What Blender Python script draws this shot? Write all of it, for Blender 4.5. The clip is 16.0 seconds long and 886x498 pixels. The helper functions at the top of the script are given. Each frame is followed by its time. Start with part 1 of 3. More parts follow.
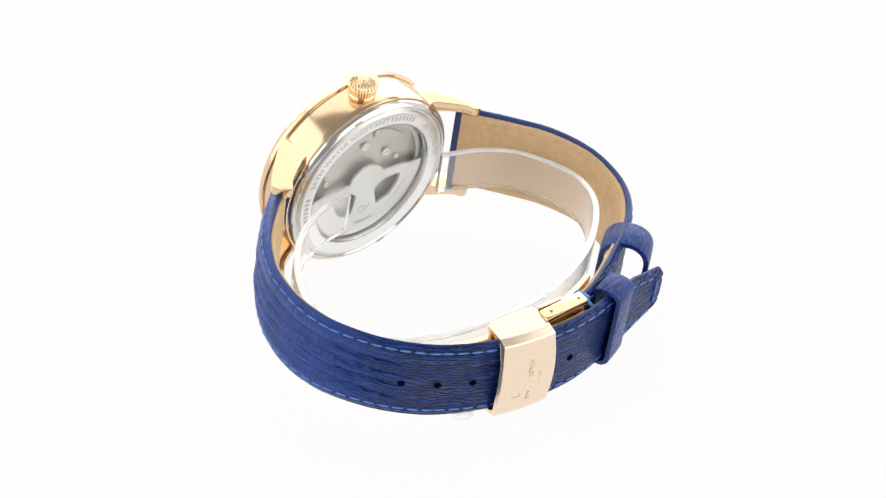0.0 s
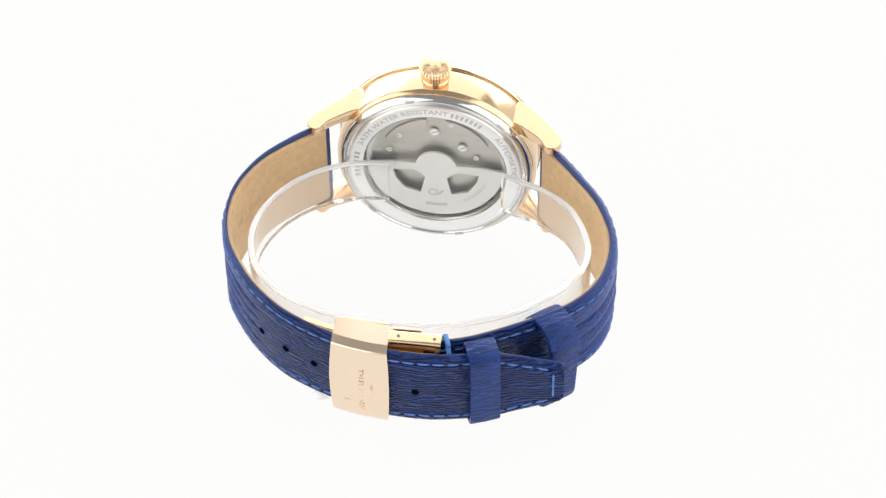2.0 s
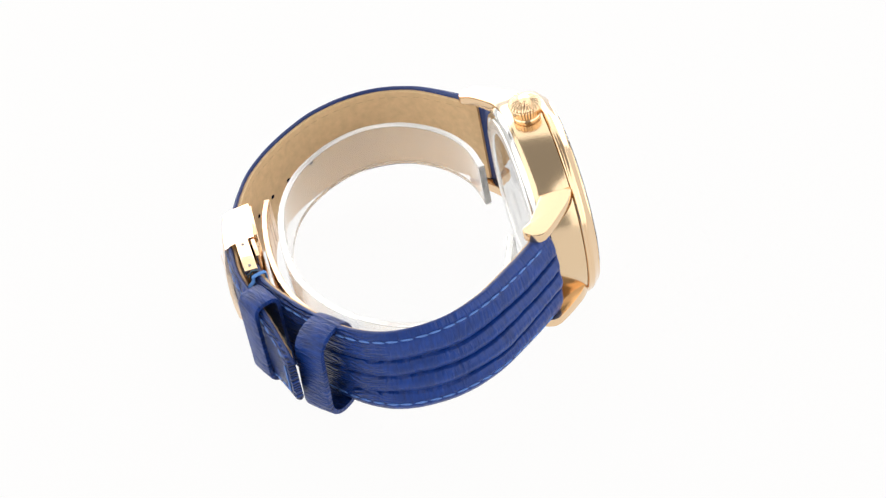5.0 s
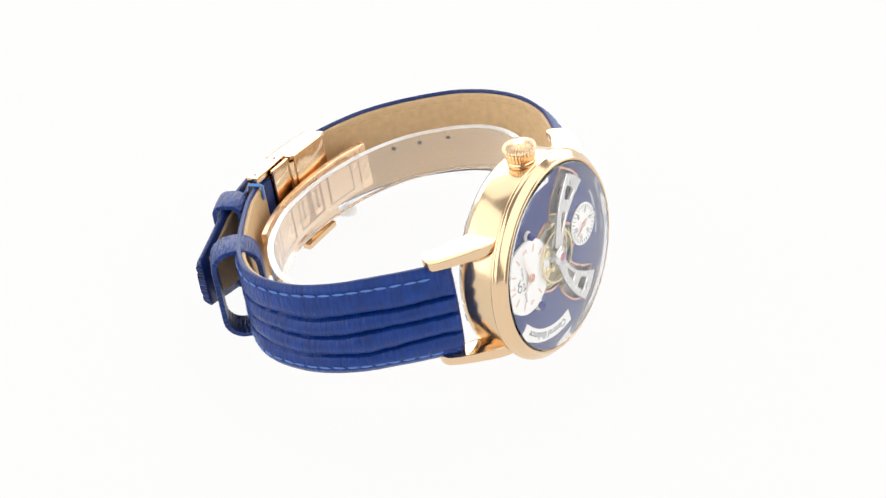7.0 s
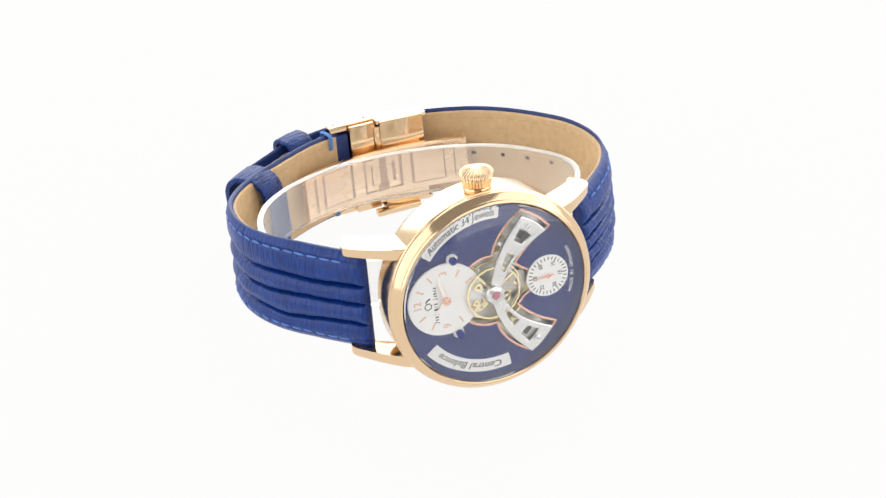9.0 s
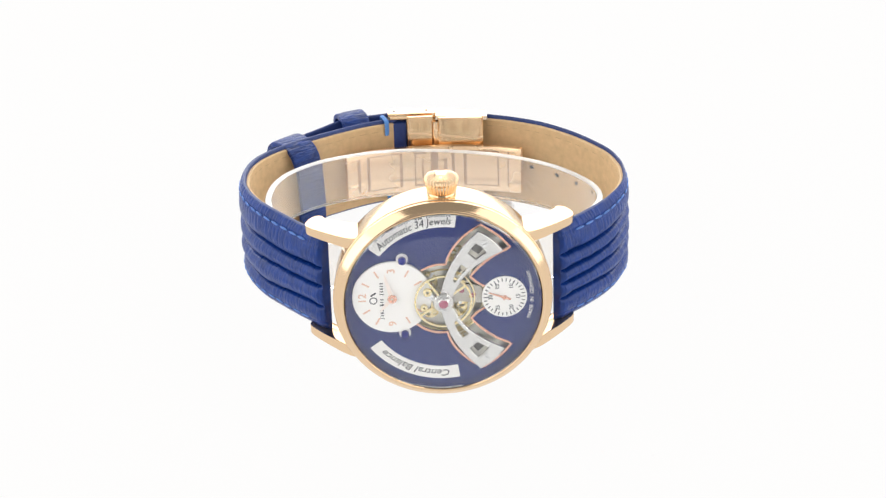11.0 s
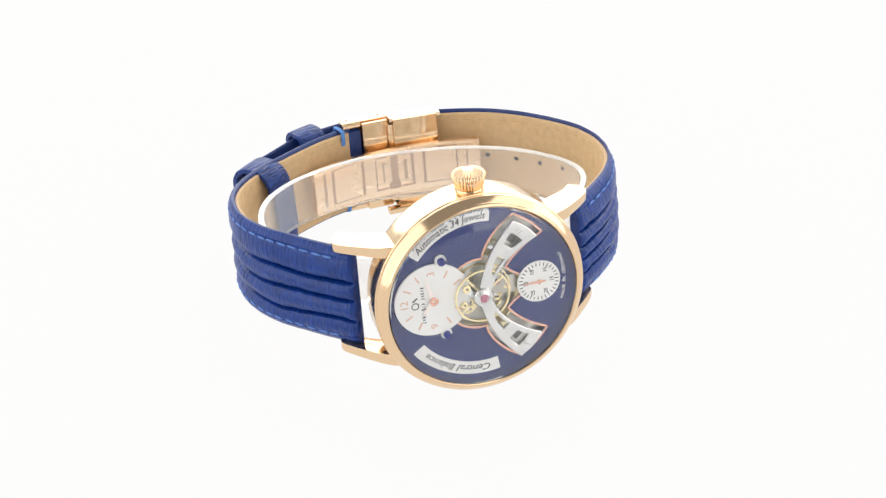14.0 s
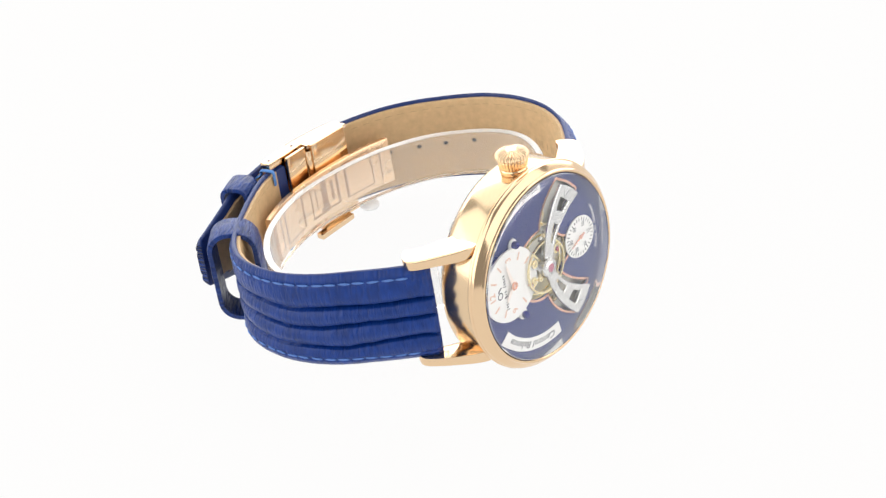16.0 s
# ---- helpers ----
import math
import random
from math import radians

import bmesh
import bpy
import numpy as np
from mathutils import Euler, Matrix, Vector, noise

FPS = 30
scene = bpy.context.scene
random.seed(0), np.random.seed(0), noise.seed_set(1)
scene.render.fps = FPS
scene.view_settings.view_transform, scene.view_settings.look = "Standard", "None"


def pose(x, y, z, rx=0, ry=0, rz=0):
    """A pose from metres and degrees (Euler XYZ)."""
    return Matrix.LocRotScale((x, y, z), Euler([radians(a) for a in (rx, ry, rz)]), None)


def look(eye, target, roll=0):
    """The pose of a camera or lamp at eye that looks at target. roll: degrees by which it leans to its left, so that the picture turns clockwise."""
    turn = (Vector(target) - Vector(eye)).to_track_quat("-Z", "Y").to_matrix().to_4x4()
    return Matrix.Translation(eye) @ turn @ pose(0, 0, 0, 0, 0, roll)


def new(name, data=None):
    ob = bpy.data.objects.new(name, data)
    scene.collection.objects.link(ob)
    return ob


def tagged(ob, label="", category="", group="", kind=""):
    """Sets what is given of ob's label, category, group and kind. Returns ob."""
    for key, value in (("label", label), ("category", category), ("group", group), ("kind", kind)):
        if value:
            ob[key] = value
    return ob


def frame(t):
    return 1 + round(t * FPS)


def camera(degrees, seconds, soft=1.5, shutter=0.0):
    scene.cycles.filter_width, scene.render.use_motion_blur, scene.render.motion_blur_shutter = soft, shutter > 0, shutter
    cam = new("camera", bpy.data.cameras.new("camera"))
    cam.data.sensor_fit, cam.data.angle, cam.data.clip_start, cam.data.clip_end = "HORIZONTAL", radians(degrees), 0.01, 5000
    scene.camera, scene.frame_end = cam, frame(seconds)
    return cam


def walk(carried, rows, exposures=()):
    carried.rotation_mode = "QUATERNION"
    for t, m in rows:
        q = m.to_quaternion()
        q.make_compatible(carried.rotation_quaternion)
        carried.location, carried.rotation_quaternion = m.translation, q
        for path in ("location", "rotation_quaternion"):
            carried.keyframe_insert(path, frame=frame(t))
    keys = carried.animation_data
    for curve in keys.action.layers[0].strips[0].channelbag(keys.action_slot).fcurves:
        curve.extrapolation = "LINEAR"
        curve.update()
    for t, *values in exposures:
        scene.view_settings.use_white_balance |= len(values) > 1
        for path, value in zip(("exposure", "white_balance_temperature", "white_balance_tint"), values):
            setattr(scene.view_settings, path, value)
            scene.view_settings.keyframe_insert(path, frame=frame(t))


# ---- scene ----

MM = 0.001

# ---- camera: it stands still over the table ----
cam = camera(18.757, 16.0, soft=1.35)
EYE = (0.0, -0.42018, 0.30662)
VIEW = look(EYE, (0.002375, -0.02021, 0.006586), roll=-0.204)
walk(cam, [(0.0, VIEW), (16.0, VIEW)])

# ---- light: a bright white product studio ----
world = bpy.data.worlds.new("studio")
scene.world = world
world.use_nodes = True
world.node_tree.nodes["Background"].inputs[0].default_value = (1.0, 0.99, 0.975, 1)
world.node_tree.nodes["Background"].inputs[1].default_value = 0.36


def softbox(name, eye, target, width, height, watts):
    data = bpy.data.lights.new(name, "AREA")
    data.shape, data.size, data.size_y, data.energy = "RECTANGLE", width, height, watts
    data.color = (1.0, 0.985, 0.96)
    ob = new(name, data)
    ob.matrix_world = look(eye, target)
    return ob


softbox("softbox_back", (0.0, 0.95, 0.36), (0, 0, 0.02), 2.6, 0.84, 17.5)
softbox("softbox_top", (0.0, 0.62, 0.80), (0, 0, 0), 1.6, 0.8, 5.4)
softbox("softbox_west", (-0.70, -0.30, 0.36), (0, 0, 0), 1.35, 1.0, 6.5)
softbox("softbox_east", (0.70, -0.30, 0.36), (0, 0, 0), 1.35, 1.0, 6.5)
scene.view_settings.exposure = 0.0


# ---- materials ----
def material(name, colour, rough=0.5, metal=0.0):
    m = bpy.data.materials.new(name)
    m.use_nodes = True
    b = m.node_tree.nodes["Principled BSDF"]
    b.inputs["Base Color"].default_value = (*colour, 1)
    b.inputs["Roughness"].default_value = rough
    b.inputs["Metallic"].default_value = metal
    return m, b, m.node_tree


def node(tree, kind, **values):
    n = tree.nodes.new(kind)
    for key, value in values.items():
        n.inputs[key.replace("_", " ")].default_value = value
    return n


def bump(tree, bsdf, height, strength, distance):
    b = node(tree, "ShaderNodeBump", Strength=strength, Distance=distance)
    tree.links.new(height, b.inputs["Height"])
    tree.links.new(b.outputs["Normal"], bsdf.inputs["Normal"])
    return b


def metal_like(name, colour, rough, scratch=0.02, scale=900):
    m, b, t = material(name, colour, rough, 1.0)
    co = t.nodes.new("ShaderNodeTexCoord")
    n1 = node(t, "ShaderNodeTexNoise", Scale=scale, Detail=3.0)
    n2 = node(t, "ShaderNodeTexNoise", Scale=scale / 9, Detail=2.0)
    t.links.new(co.outputs["Object"], n1.inputs["Vector"])
    t.links.new(co.outputs["Object"], n2.inputs["Vector"])
    r = t.nodes.new("ShaderNodeMapRange")
    r.inputs["To Min"].default_value = max(rough - 0.04, 0.02)
    r.inputs["To Max"].default_value = rough + 0.07
    t.links.new(n2.outputs["Fac"], r.inputs["Value"])
    t.links.new(r.outputs["Result"], b.inputs["Roughness"])
    bump(t, b, n1.outputs["Fac"], scratch, 0.0002)
    return m


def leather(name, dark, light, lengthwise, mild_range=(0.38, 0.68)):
    """Grained leather; the UV map runs in metres along and across the strap."""
    m, b, t = material(name, light, 0.32)
    b.inputs["Specular IOR Level"].default_value = 0.34
    uv = t.nodes.new("ShaderNodeUVMap")
    heights = []
    for sx, sy, scale, detail, warp in ((0.10, 1.0, 2600, 3.0, 0.4), (1.0, 0.22, 1500, 3.0, 0.5), (1.0, 1.0, 260, 3.0, 0.2)):
        mp = t.nodes.new("ShaderNodeMapping")
        mp.inputs["Scale"].default_value = (sx, sy, 1)
        t.links.new(uv.outputs["UV"], mp.inputs["Vector"])
        n = node(t, "ShaderNodeTexNoise", Scale=scale, Detail=detail, Distortion=warp)
        t.links.new(mp.outputs["Vector"], n.inputs["Vector"])
        heights.append(n.outputs["Fac"])
    mp = t.nodes.new("ShaderNodeMapping")
    mp.inputs["Scale"].default_value = (0.42, 1, 1)
    t.links.new(uv.outputs["UV"], mp.inputs["Vector"])
    lines = node(t, "ShaderNodeTexWave", Scale=470.0, Distortion=13.0, Detail=2.5, Detail_Scale=0.9)
    lines.bands_direction = "Y"
    t.links.new(mp.outputs["Vector"], lines.inputs["Vector"])
    both = t.nodes.new("ShaderNodeMix")
    both.inputs["Factor"].default_value = 0.62
    t.links.new(lines.outputs["Fac"], both.inputs["B"])
    t.links.new(heights[0], both.inputs["A"])
    heights[0] = both.outputs["Result"]
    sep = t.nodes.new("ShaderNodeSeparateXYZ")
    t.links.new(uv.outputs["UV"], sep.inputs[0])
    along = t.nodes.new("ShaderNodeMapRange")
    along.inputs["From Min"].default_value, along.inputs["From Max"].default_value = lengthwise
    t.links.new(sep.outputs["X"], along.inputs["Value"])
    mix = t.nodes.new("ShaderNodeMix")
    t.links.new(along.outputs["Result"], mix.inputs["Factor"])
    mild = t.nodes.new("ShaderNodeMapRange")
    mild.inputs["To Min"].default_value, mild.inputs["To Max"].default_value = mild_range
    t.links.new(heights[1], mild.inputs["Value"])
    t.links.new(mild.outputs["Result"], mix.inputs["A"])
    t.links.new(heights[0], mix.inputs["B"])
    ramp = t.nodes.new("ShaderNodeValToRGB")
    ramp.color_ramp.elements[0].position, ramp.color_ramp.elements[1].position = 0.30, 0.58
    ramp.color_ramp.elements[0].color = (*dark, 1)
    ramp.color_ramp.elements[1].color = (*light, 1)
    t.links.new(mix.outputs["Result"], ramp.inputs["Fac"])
    tone = t.nodes.new("ShaderNodeMix")
    tone.data_type, tone.blend_type = "RGBA", "MULTIPLY"
    tone.inputs["Factor"].default_value = 0.45
    t.links.new(ramp.outputs["Color"], tone.inputs["A"])
    grey = t.nodes.new("ShaderNodeMapRange")
    grey.inputs["From Min"].default_value, grey.inputs["From Max"].default_value = 0.3, 0.7
    grey.inputs["To Min"].default_value, grey.inputs["To Max"].default_value = 0.55, 1.25
    t.links.new(heights[2], grey.inputs["Value"])
    t.links.new(grey.outputs["Result"], tone.inputs["B"])
    t.links.new(tone.outputs["Result"], b.inputs["Base Color"])
    bump(t, b, mix.outputs["Result"], 1.0, 0.0011)
    return m


def plain(name, colour, rough=0.5, metal=0.0, grain=0.0, scale=800):
    m, b, t = material(name, colour, rough, metal)
    if grain:
        co = t.nodes.new("ShaderNodeTexCoord")
        n = node(t, "ShaderNodeTexNoise", Scale=scale, Detail=4.0)
        t.links.new(co.outputs["Object"], n.inputs["Vector"])
        mix = t.nodes.new("ShaderNodeMix")
        mix.data_type, mix.blend_type = "RGBA", "MULTIPLY"
        mix.inputs["Factor"].default_value = grain
        mix.inputs["A"].default_value = (*colour, 1)
        t.links.new(n.outputs["Fac"], mix.inputs["B"])
        t.links.new(mix.outputs["Result"], b.inputs["Base Color"])
        bump(t, b, n.outputs["Fac"], 0.25, 0.0002)
    return m


GOLD = metal_like("rose_gold", (0.80, 0.58, 0.37), 0.10)
GOLD_SATIN = metal_like("satin_gold", (0.91, 0.67, 0.45), 0.26, 0.05)
STEEL_MIRROR = metal_like("mirror_steel", (0.84, 0.83, 0.82), 0.06, 0.0)
GOLD_CASE = metal_like("brushed_gold", (0.75, 0.56, 0.36), 0.16, 0.02)
# Paler than rose_gold: white reflected by the clasp is put into its colour.
GOLD_CLASP_GLARE = metal_like("clasp_gold_glare", (0.90, 0.73, 0.56), 0.20)
GOLD_PALE = metal_like("pale_gold", (0.90, 0.78, 0.48), 0.2)
STEEL = metal_like("steel", (0.80, 0.80, 0.80), 0.13)
BACK_POLISH = metal_like("polished_back", (0.66, 0.65, 0.63), 0.12)
BACK_SATIN = metal_like("satin_back", (0.86, 0.86, 0.85), 0.36, 0.06)
STEEL_SATIN = metal_like("satin_steel", (0.72, 0.72, 0.72), 0.32, 0.06)
PLATE = metal_like("movement_plate", (0.62, 0.59, 0.53), 0.42, 0.1)
BED = metal_like("rhodium_bed", (0.86, 0.84, 0.76), 0.34, 0.1)
ARM = metal_like("bridge_steel", (0.74, 0.735, 0.72), 0.24)
HAND = metal_like("pale_rose", (0.95, 0.86, 0.80), 0.28)
ROTOR = metal_like("rotor_steel", (0.78, 0.775, 0.73), 0.34, 0.06)
DARK_STEEL = metal_like("dark_steel", (0.16, 0.155, 0.15), 0.35)
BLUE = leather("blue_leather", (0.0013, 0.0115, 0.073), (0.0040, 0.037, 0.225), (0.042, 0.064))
BLUE_LOOP = leather("blue_loop_leather", (0.0015, 0.012, 0.070), (0.0045, 0.036, 0.210), (9.0, 10.0), (0.2, 0.8))
BLUE_EDGE = plain("painted_leather_edge", (0.010, 0.036, 0.18), 0.45, 0.0, 0.4, 1500)
THREAD = plain("blue_thread", (0.11, 0.24, 0.64), 0.65, 0.0, 0.4, 6000)
BARTACK = plain("light_blue_thread", (0.09, 0.27, 0.68), 0.65, 0.0, 0.4, 6000)
TAN = plain("tan_lining", (0.72, 0.49, 0.26), 0.6, 0.0, 0.35, 700)
HOLE = plain("hole_shadow", (0.002, 0.003, 0.010), 0.9)
HOLE.node_tree.nodes["Principled BSDF"].inputs["Specular IOR Level"].default_value = 0.0
BLUE_DIAL = plain("blue_dial", (0.011, 0.026, 0.160), 0.45)
WHITE_DIAL = plain("silvered_dial", (0.93, 0.92, 0.90), 0.35)
INK = plain("dark_print", (0.03, 0.035, 0.05), 0.5)
WHITE_INK = plain("white_print", (0.78, 0.78, 0.80), 0.5)
ENGRAVED = plain("engraved_line", (0.53, 0.53, 0.52), 0.55, 0.5)
TAN_THREAD = plain("tan_thread", (0.50, 0.34, 0.18), 0.65)
TAN_STAMP = plain("stamped_tan", (0.52, 0.35, 0.19), 0.6)
GOLD_ENGRAVED = plain("gold_engraving", (0.86, 0.69, 0.55), 0.4, 0.8)
ROSE = metal_like("rose_trim", (0.80, 0.47, 0.36), 0.25)
ROSE_PRINT = plain("rose_print", (0.80, 0.54, 0.42), 0.4, 0.3)
RUBY = plain("ruby", (0.48, 0.16, 0.23), 0.15)
BLUE_STEEL = metal_like("blued_steel", (0.02, 0.03, 0.25), 0.2)


def clear(name, colour, rough, ior, solid=1.0):
    m, b, t = material(name, colour, rough)
    b.inputs["Transmission Weight"].default_value = solid
    b.inputs["IOR"].default_value = ior
    return m


GLASS = clear("sapphire_glass", (1, 1, 1), 0.0, 1.5)
ACRYLIC = clear("clear_plastic", (0.985, 0.985, 0.98), 0.07, 1.28, 0.90)
FROST_EDGE = clear("frosted_cut_edge", (0.98, 0.98, 0.98), 0.35, 1.12, 0.82)
FROST = clear("frosted_plastic", (0.97, 0.97, 0.97), 0.3, 1.40, 0.35)

# Its white is all emission over a near-black base, so shadows don't show.
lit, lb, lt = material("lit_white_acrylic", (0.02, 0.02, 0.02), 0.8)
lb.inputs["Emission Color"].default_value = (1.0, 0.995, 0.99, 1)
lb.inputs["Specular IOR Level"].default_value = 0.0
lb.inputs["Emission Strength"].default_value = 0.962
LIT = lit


# ---- mesh helpers ----
def part(name, bm, mat, parent, label="", smooth=30):
    me = bpy.data.meshes.new(name)
    bmesh.ops.recalc_face_normals(bm, faces=bm.faces)
    bm.to_mesh(me)
    bm.free()
    return part_of(name, me, mat, parent, label, smooth)


def part_of(name, me, mat, parent, label="", smooth=30):
    if mat and not me.materials:
        me.materials.append(mat)
    if smooth:
        me.shade_smooth()
        me.set_sharp_from_angle(angle=radians(smooth))
    ob = new(name, me)
    ob.parent = parent
    if label:
        ob["label"] = label
    return ob


def lathe(profile, n=96, axis="y", ripple=None):
    """Revolve (radius, height) pairs in millimetres about the local Y or Z axis."""
    bm = bmesh.new()
    rings = []
    for r, h in profile:
        ring = []
        for i in range(n):
            a = 2 * math.pi * i / n
            rr = r * (ripple(a, r, h) if ripple else 1)
            p = (rr * math.cos(a), h, rr * math.sin(a)) if axis == "y" else (rr * math.cos(a), rr * math.sin(a), h)
            ring.append(bm.verts.new(Vector(p) * MM))
        rings.append(ring)
    for a, b in zip(rings, rings[1:]):
        for i in range(n):
            bm.faces.new((a[i], a[(i + 1) % n], b[(i + 1) % n], b[i]))
    for ring, (r, h) in ((rings[0], profile[0]), (rings[-1], profile[-1])):
        if profile[0] != profile[-1]:
            bm.faces.new(ring)
    if profile[0] == profile[-1]:
        bmesh.ops.remove_doubles(bm, verts=bm.verts, dist=1e-7)
    return bm


FRONT = Matrix(((1, 0, 0, 0), (0, 0, -1, 0), (0, 1, 0, 0), (0, 0, 0, 1)))
BACK = Matrix(((-1, 0, 0, 0), (0, 0, 1, 0), (0, 1, 0, 0), (0, 0, 0, 1)))


def flat_mesh(name, loops, depth, bevel=0.0):
    """A plate with holes from closed outlines in millimetres, lying in XY and rising by depth."""
    cu = bpy.data.curves.new(name, "CURVE")
    cu.dimensions, cu.fill_mode = "2D", "BOTH"
    cu.extrude = max(depth / 2 - bevel, 0.001) * MM
    cu.bevel_depth, cu.bevel_resolution = bevel * MM, 1
    for loop in loops:
        sp = cu.splines.new("POLY")
        sp.points.add(len(loop) - 1)
        for p, (x, y) in zip(sp.points, loop):
            p.co = (x * MM, y * MM, 0, 1)
        sp.use_cyclic_u = True
    ob = bpy.data.objects.new(name, cu)
    me = bpy.data.meshes.new_from_object(ob)
    bpy.data.objects.remove(ob)
    bpy.data.curves.remove(cu)
    me.transform(Matrix.Translation((0, 0, depth / 2 * MM)))
    return me


def plate(name, loops, depth, mat, parent, place, label="", bevel=0.0):
    me = flat_mesh(name, loops, depth, bevel)
    me.transform(place)
    return part_of(name, me, mat, parent, label, 30)


def text_mesh(text, size, bold=0.0, shear=0.0):
    cu = bpy.data.curves.new("lettering", "FONT")
    cu.body, cu.size, cu.align_x, cu.align_y = text, size * MM, "CENTER", "CENTER"
    cu.offset, cu.shear, cu.extrude, cu.resolution_u = bold * MM, shear, 0.012 * MM, 2
    ob = bpy.data.objects.new("lettering", cu)
    me = bpy.data.meshes.new_from_object(ob)
    bpy.data.objects.remove(ob)
    return me


def lettering(text, size, mat, parent, place, turn=0.0, x=0.0, y=0.0, arc=None, bold=0.0, shear=0.0, name="lettering", stretch=1.0):
    """Flat text at (x, y) turned by degrees, or bent along arc = (radius, middle angle, +1 tops outward or -1 inward)."""
    me = text_mesh(text, size, bold, shear)
    for v in me.vertices:
        u, w = v.co.x / MM * stretch, v.co.y / MM
        if arc:
            radius, middle, way = arc
            a = radians(middle) - way * u / radius
            r = radius + way * w
            v.co.x, v.co.y = r * math.cos(a) * MM, r * math.sin(a) * MM
        else:
            c, s = math.cos(radians(turn)), math.sin(radians(turn))
            v.co.x, v.co.y = (x + u * c - w * s) * MM, (y + u * s + w * c) * MM
    me.transform(place)
    return part_of(name, me, mat, parent, "", 0)


def circle(r, cx=0.0, cy=0.0, n=64, a0=0.0, a1=360.0):
    full = abs(a1 - a0) >= 360
    k = n if full else n + 1
    return [(cx + r * math.cos(radians(a0 + (a1 - a0) * i / n)), cy + r * math.sin(radians(a0 + (a1 - a0) * i / n))) for i in range(k)]


def arc_band(r0, r1, a0, a1, n=32):
    return circle(r1, 0, 0, n, a0, a1) + circle(r0, 0, 0, n, a1, a0)


def bar(x, y, w, h, turn=0.0):
    c, s = math.cos(radians(turn)), math.sin(radians(turn))
    return [(x + u * c - v * s, y + u * s + v * c) for u, v in ((-w / 2, -h / 2), (w / 2, -h / 2), (w / 2, h / 2), (-w / 2, h / 2))]


def spline(points, n):
    """Evenly spaced points on a smooth curve through the given ones."""
    p = np.array(points, float)
    p = np.vstack([2 * p[0] - p[1], p, 2 * p[-1] - p[-2]])
    out = []
    for i in range(1, len(p) - 2):
        for k in range(24):
            s = k / 24
            out.append(0.5 * (2 * p[i] + (p[i + 1] - p[i - 1]) * s + (2 * p[i - 1] - 5 * p[i] + 4 * p[i + 1] - p[i + 2]) * s * s
                              + (3 * p[i] - p[i - 1] - 3 * p[i + 1] + p[i + 2]) * s ** 3))
    out.append(p[-2])
    out = np.array(out)
    d = np.concatenate([[0], np.cumsum(np.linalg.norm(np.diff(out, axis=0), axis=1))])
    s = np.linspace(0, d[-1], n)
    q = np.stack([np.interp(s, d, out[:, 0]), np.interp(s, d, out[:, 1])], 1)
    return q, s


CENTRE = np.array([0.0, 33.0])


def inward(q):
    t = np.gradient(q, axis=0)
    t /= np.linalg.norm(t, axis=1)[:, None]
    n = np.stack([-t[:, 1], t[:, 0]], 1)
    if np.mean(np.sum(n * (CENTRE - q), axis=1)) < 0:
        n = -n
    return t, n


def tangent_of(q):
    return inward(q)[0]


def nn_of(q):
    return inward(q)[1]


def sweep(q, s, section, edge=10 ** 6):
    """A closed band along the path q; section(i, s) gives its (across, depth) outline in millimetres."""
    t, n = inward(q)
    bm = bmesh.new()
    layer = bm.loops.layers.uv.new("UVMap")
    rings, coords = [], {}
    for i in range(len(q)):
        ring = []
        for w, d in section(i, s[i]):
            p = q[i] + n[i] * d
            v = bm.verts.new((p[0] * MM, p[1] * MM, w * MM))
            coords[v] = (s[i] * MM, w * MM)
            ring.append(v)
        rings.append(ring)
    m = len(rings[0])
    for a, b in zip(rings, rings[1:]):
        for k in range(m):
            f = bm.faces.new((a[k], a[(k + 1) % m], b[(k + 1) % m], b[k]))
            f.material_index = 1 if k >= edge else 0
    bm.faces.new(rings[0])
    bm.faces.new(rings[-1])
    for f in bm.faces:
        for loop in f.loops:
            loop[layer].uv = coords[loop.vert]
    return bm


def box(x0, x1, y0, y1, z0, z1, bevel=0.3):
    bm = bmesh.new()
    bmesh.ops.create_cube(bm, size=1.0)
    for v in bm.verts:
        v.co = Vector((((x0 + x1) / 2 + v.co.x * (x1 - x0)) * MM, ((y0 + y1) / 2 + v.co.y * (y1 - y0)) * MM, ((z0 + z1) / 2 + v.co.z * (z1 - z0)) * MM))
    if bevel:
        bmesh.ops.bevel(bm, geom=bm.edges[:], offset=bevel * MM, segments=2, affect="EDGES", profile=0.6)
    return bm


def prism(outline, z0, z1, bevel=0.25):
    """A plate whose outline lies in the XY plane (millimetres)."""
    bm = bmesh.new()
    low = [bm.verts.new((x * MM, y * MM, z0 * MM)) for x, y in outline]
    high = [bm.verts.new((x * MM, y * MM, z1 * MM)) for x, y in outline]
    bm.faces.new(low)
    bm.faces.new(high)
    k = len(outline)
    for i in range(k):
        bm.faces.new((low[i], low[(i + 1) % k], high[(i + 1) % k], high[i]))
    bmesh.ops.recalc_face_normals(bm, faces=bm.faces)
    if bevel:
        sharp = [e for e in bm.edges if e.calc_face_angle(0) > 0.6]
        bmesh.ops.bevel(bm, geom=sharp, offset=bevel * MM, segments=2, affect="EDGES", profile=0.6)
    return bm


# ---- the table ----
FLOOR = -0.0214


def build_floor():
    bm = bmesh.new()
    bmesh.ops.create_grid(bm, x_segments=8, y_segments=8, size=1.6)
    bmesh.ops.translate(bm, verts=bm.verts, vec=(0, 0, FLOOR))
    me = bpy.data.meshes.new("floor")
    bm.to_mesh(me)
    bm.free()
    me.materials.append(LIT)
    tagged(new("floor", me), "seamless white backlit acrylic shooting table", "floor", kind="structure")


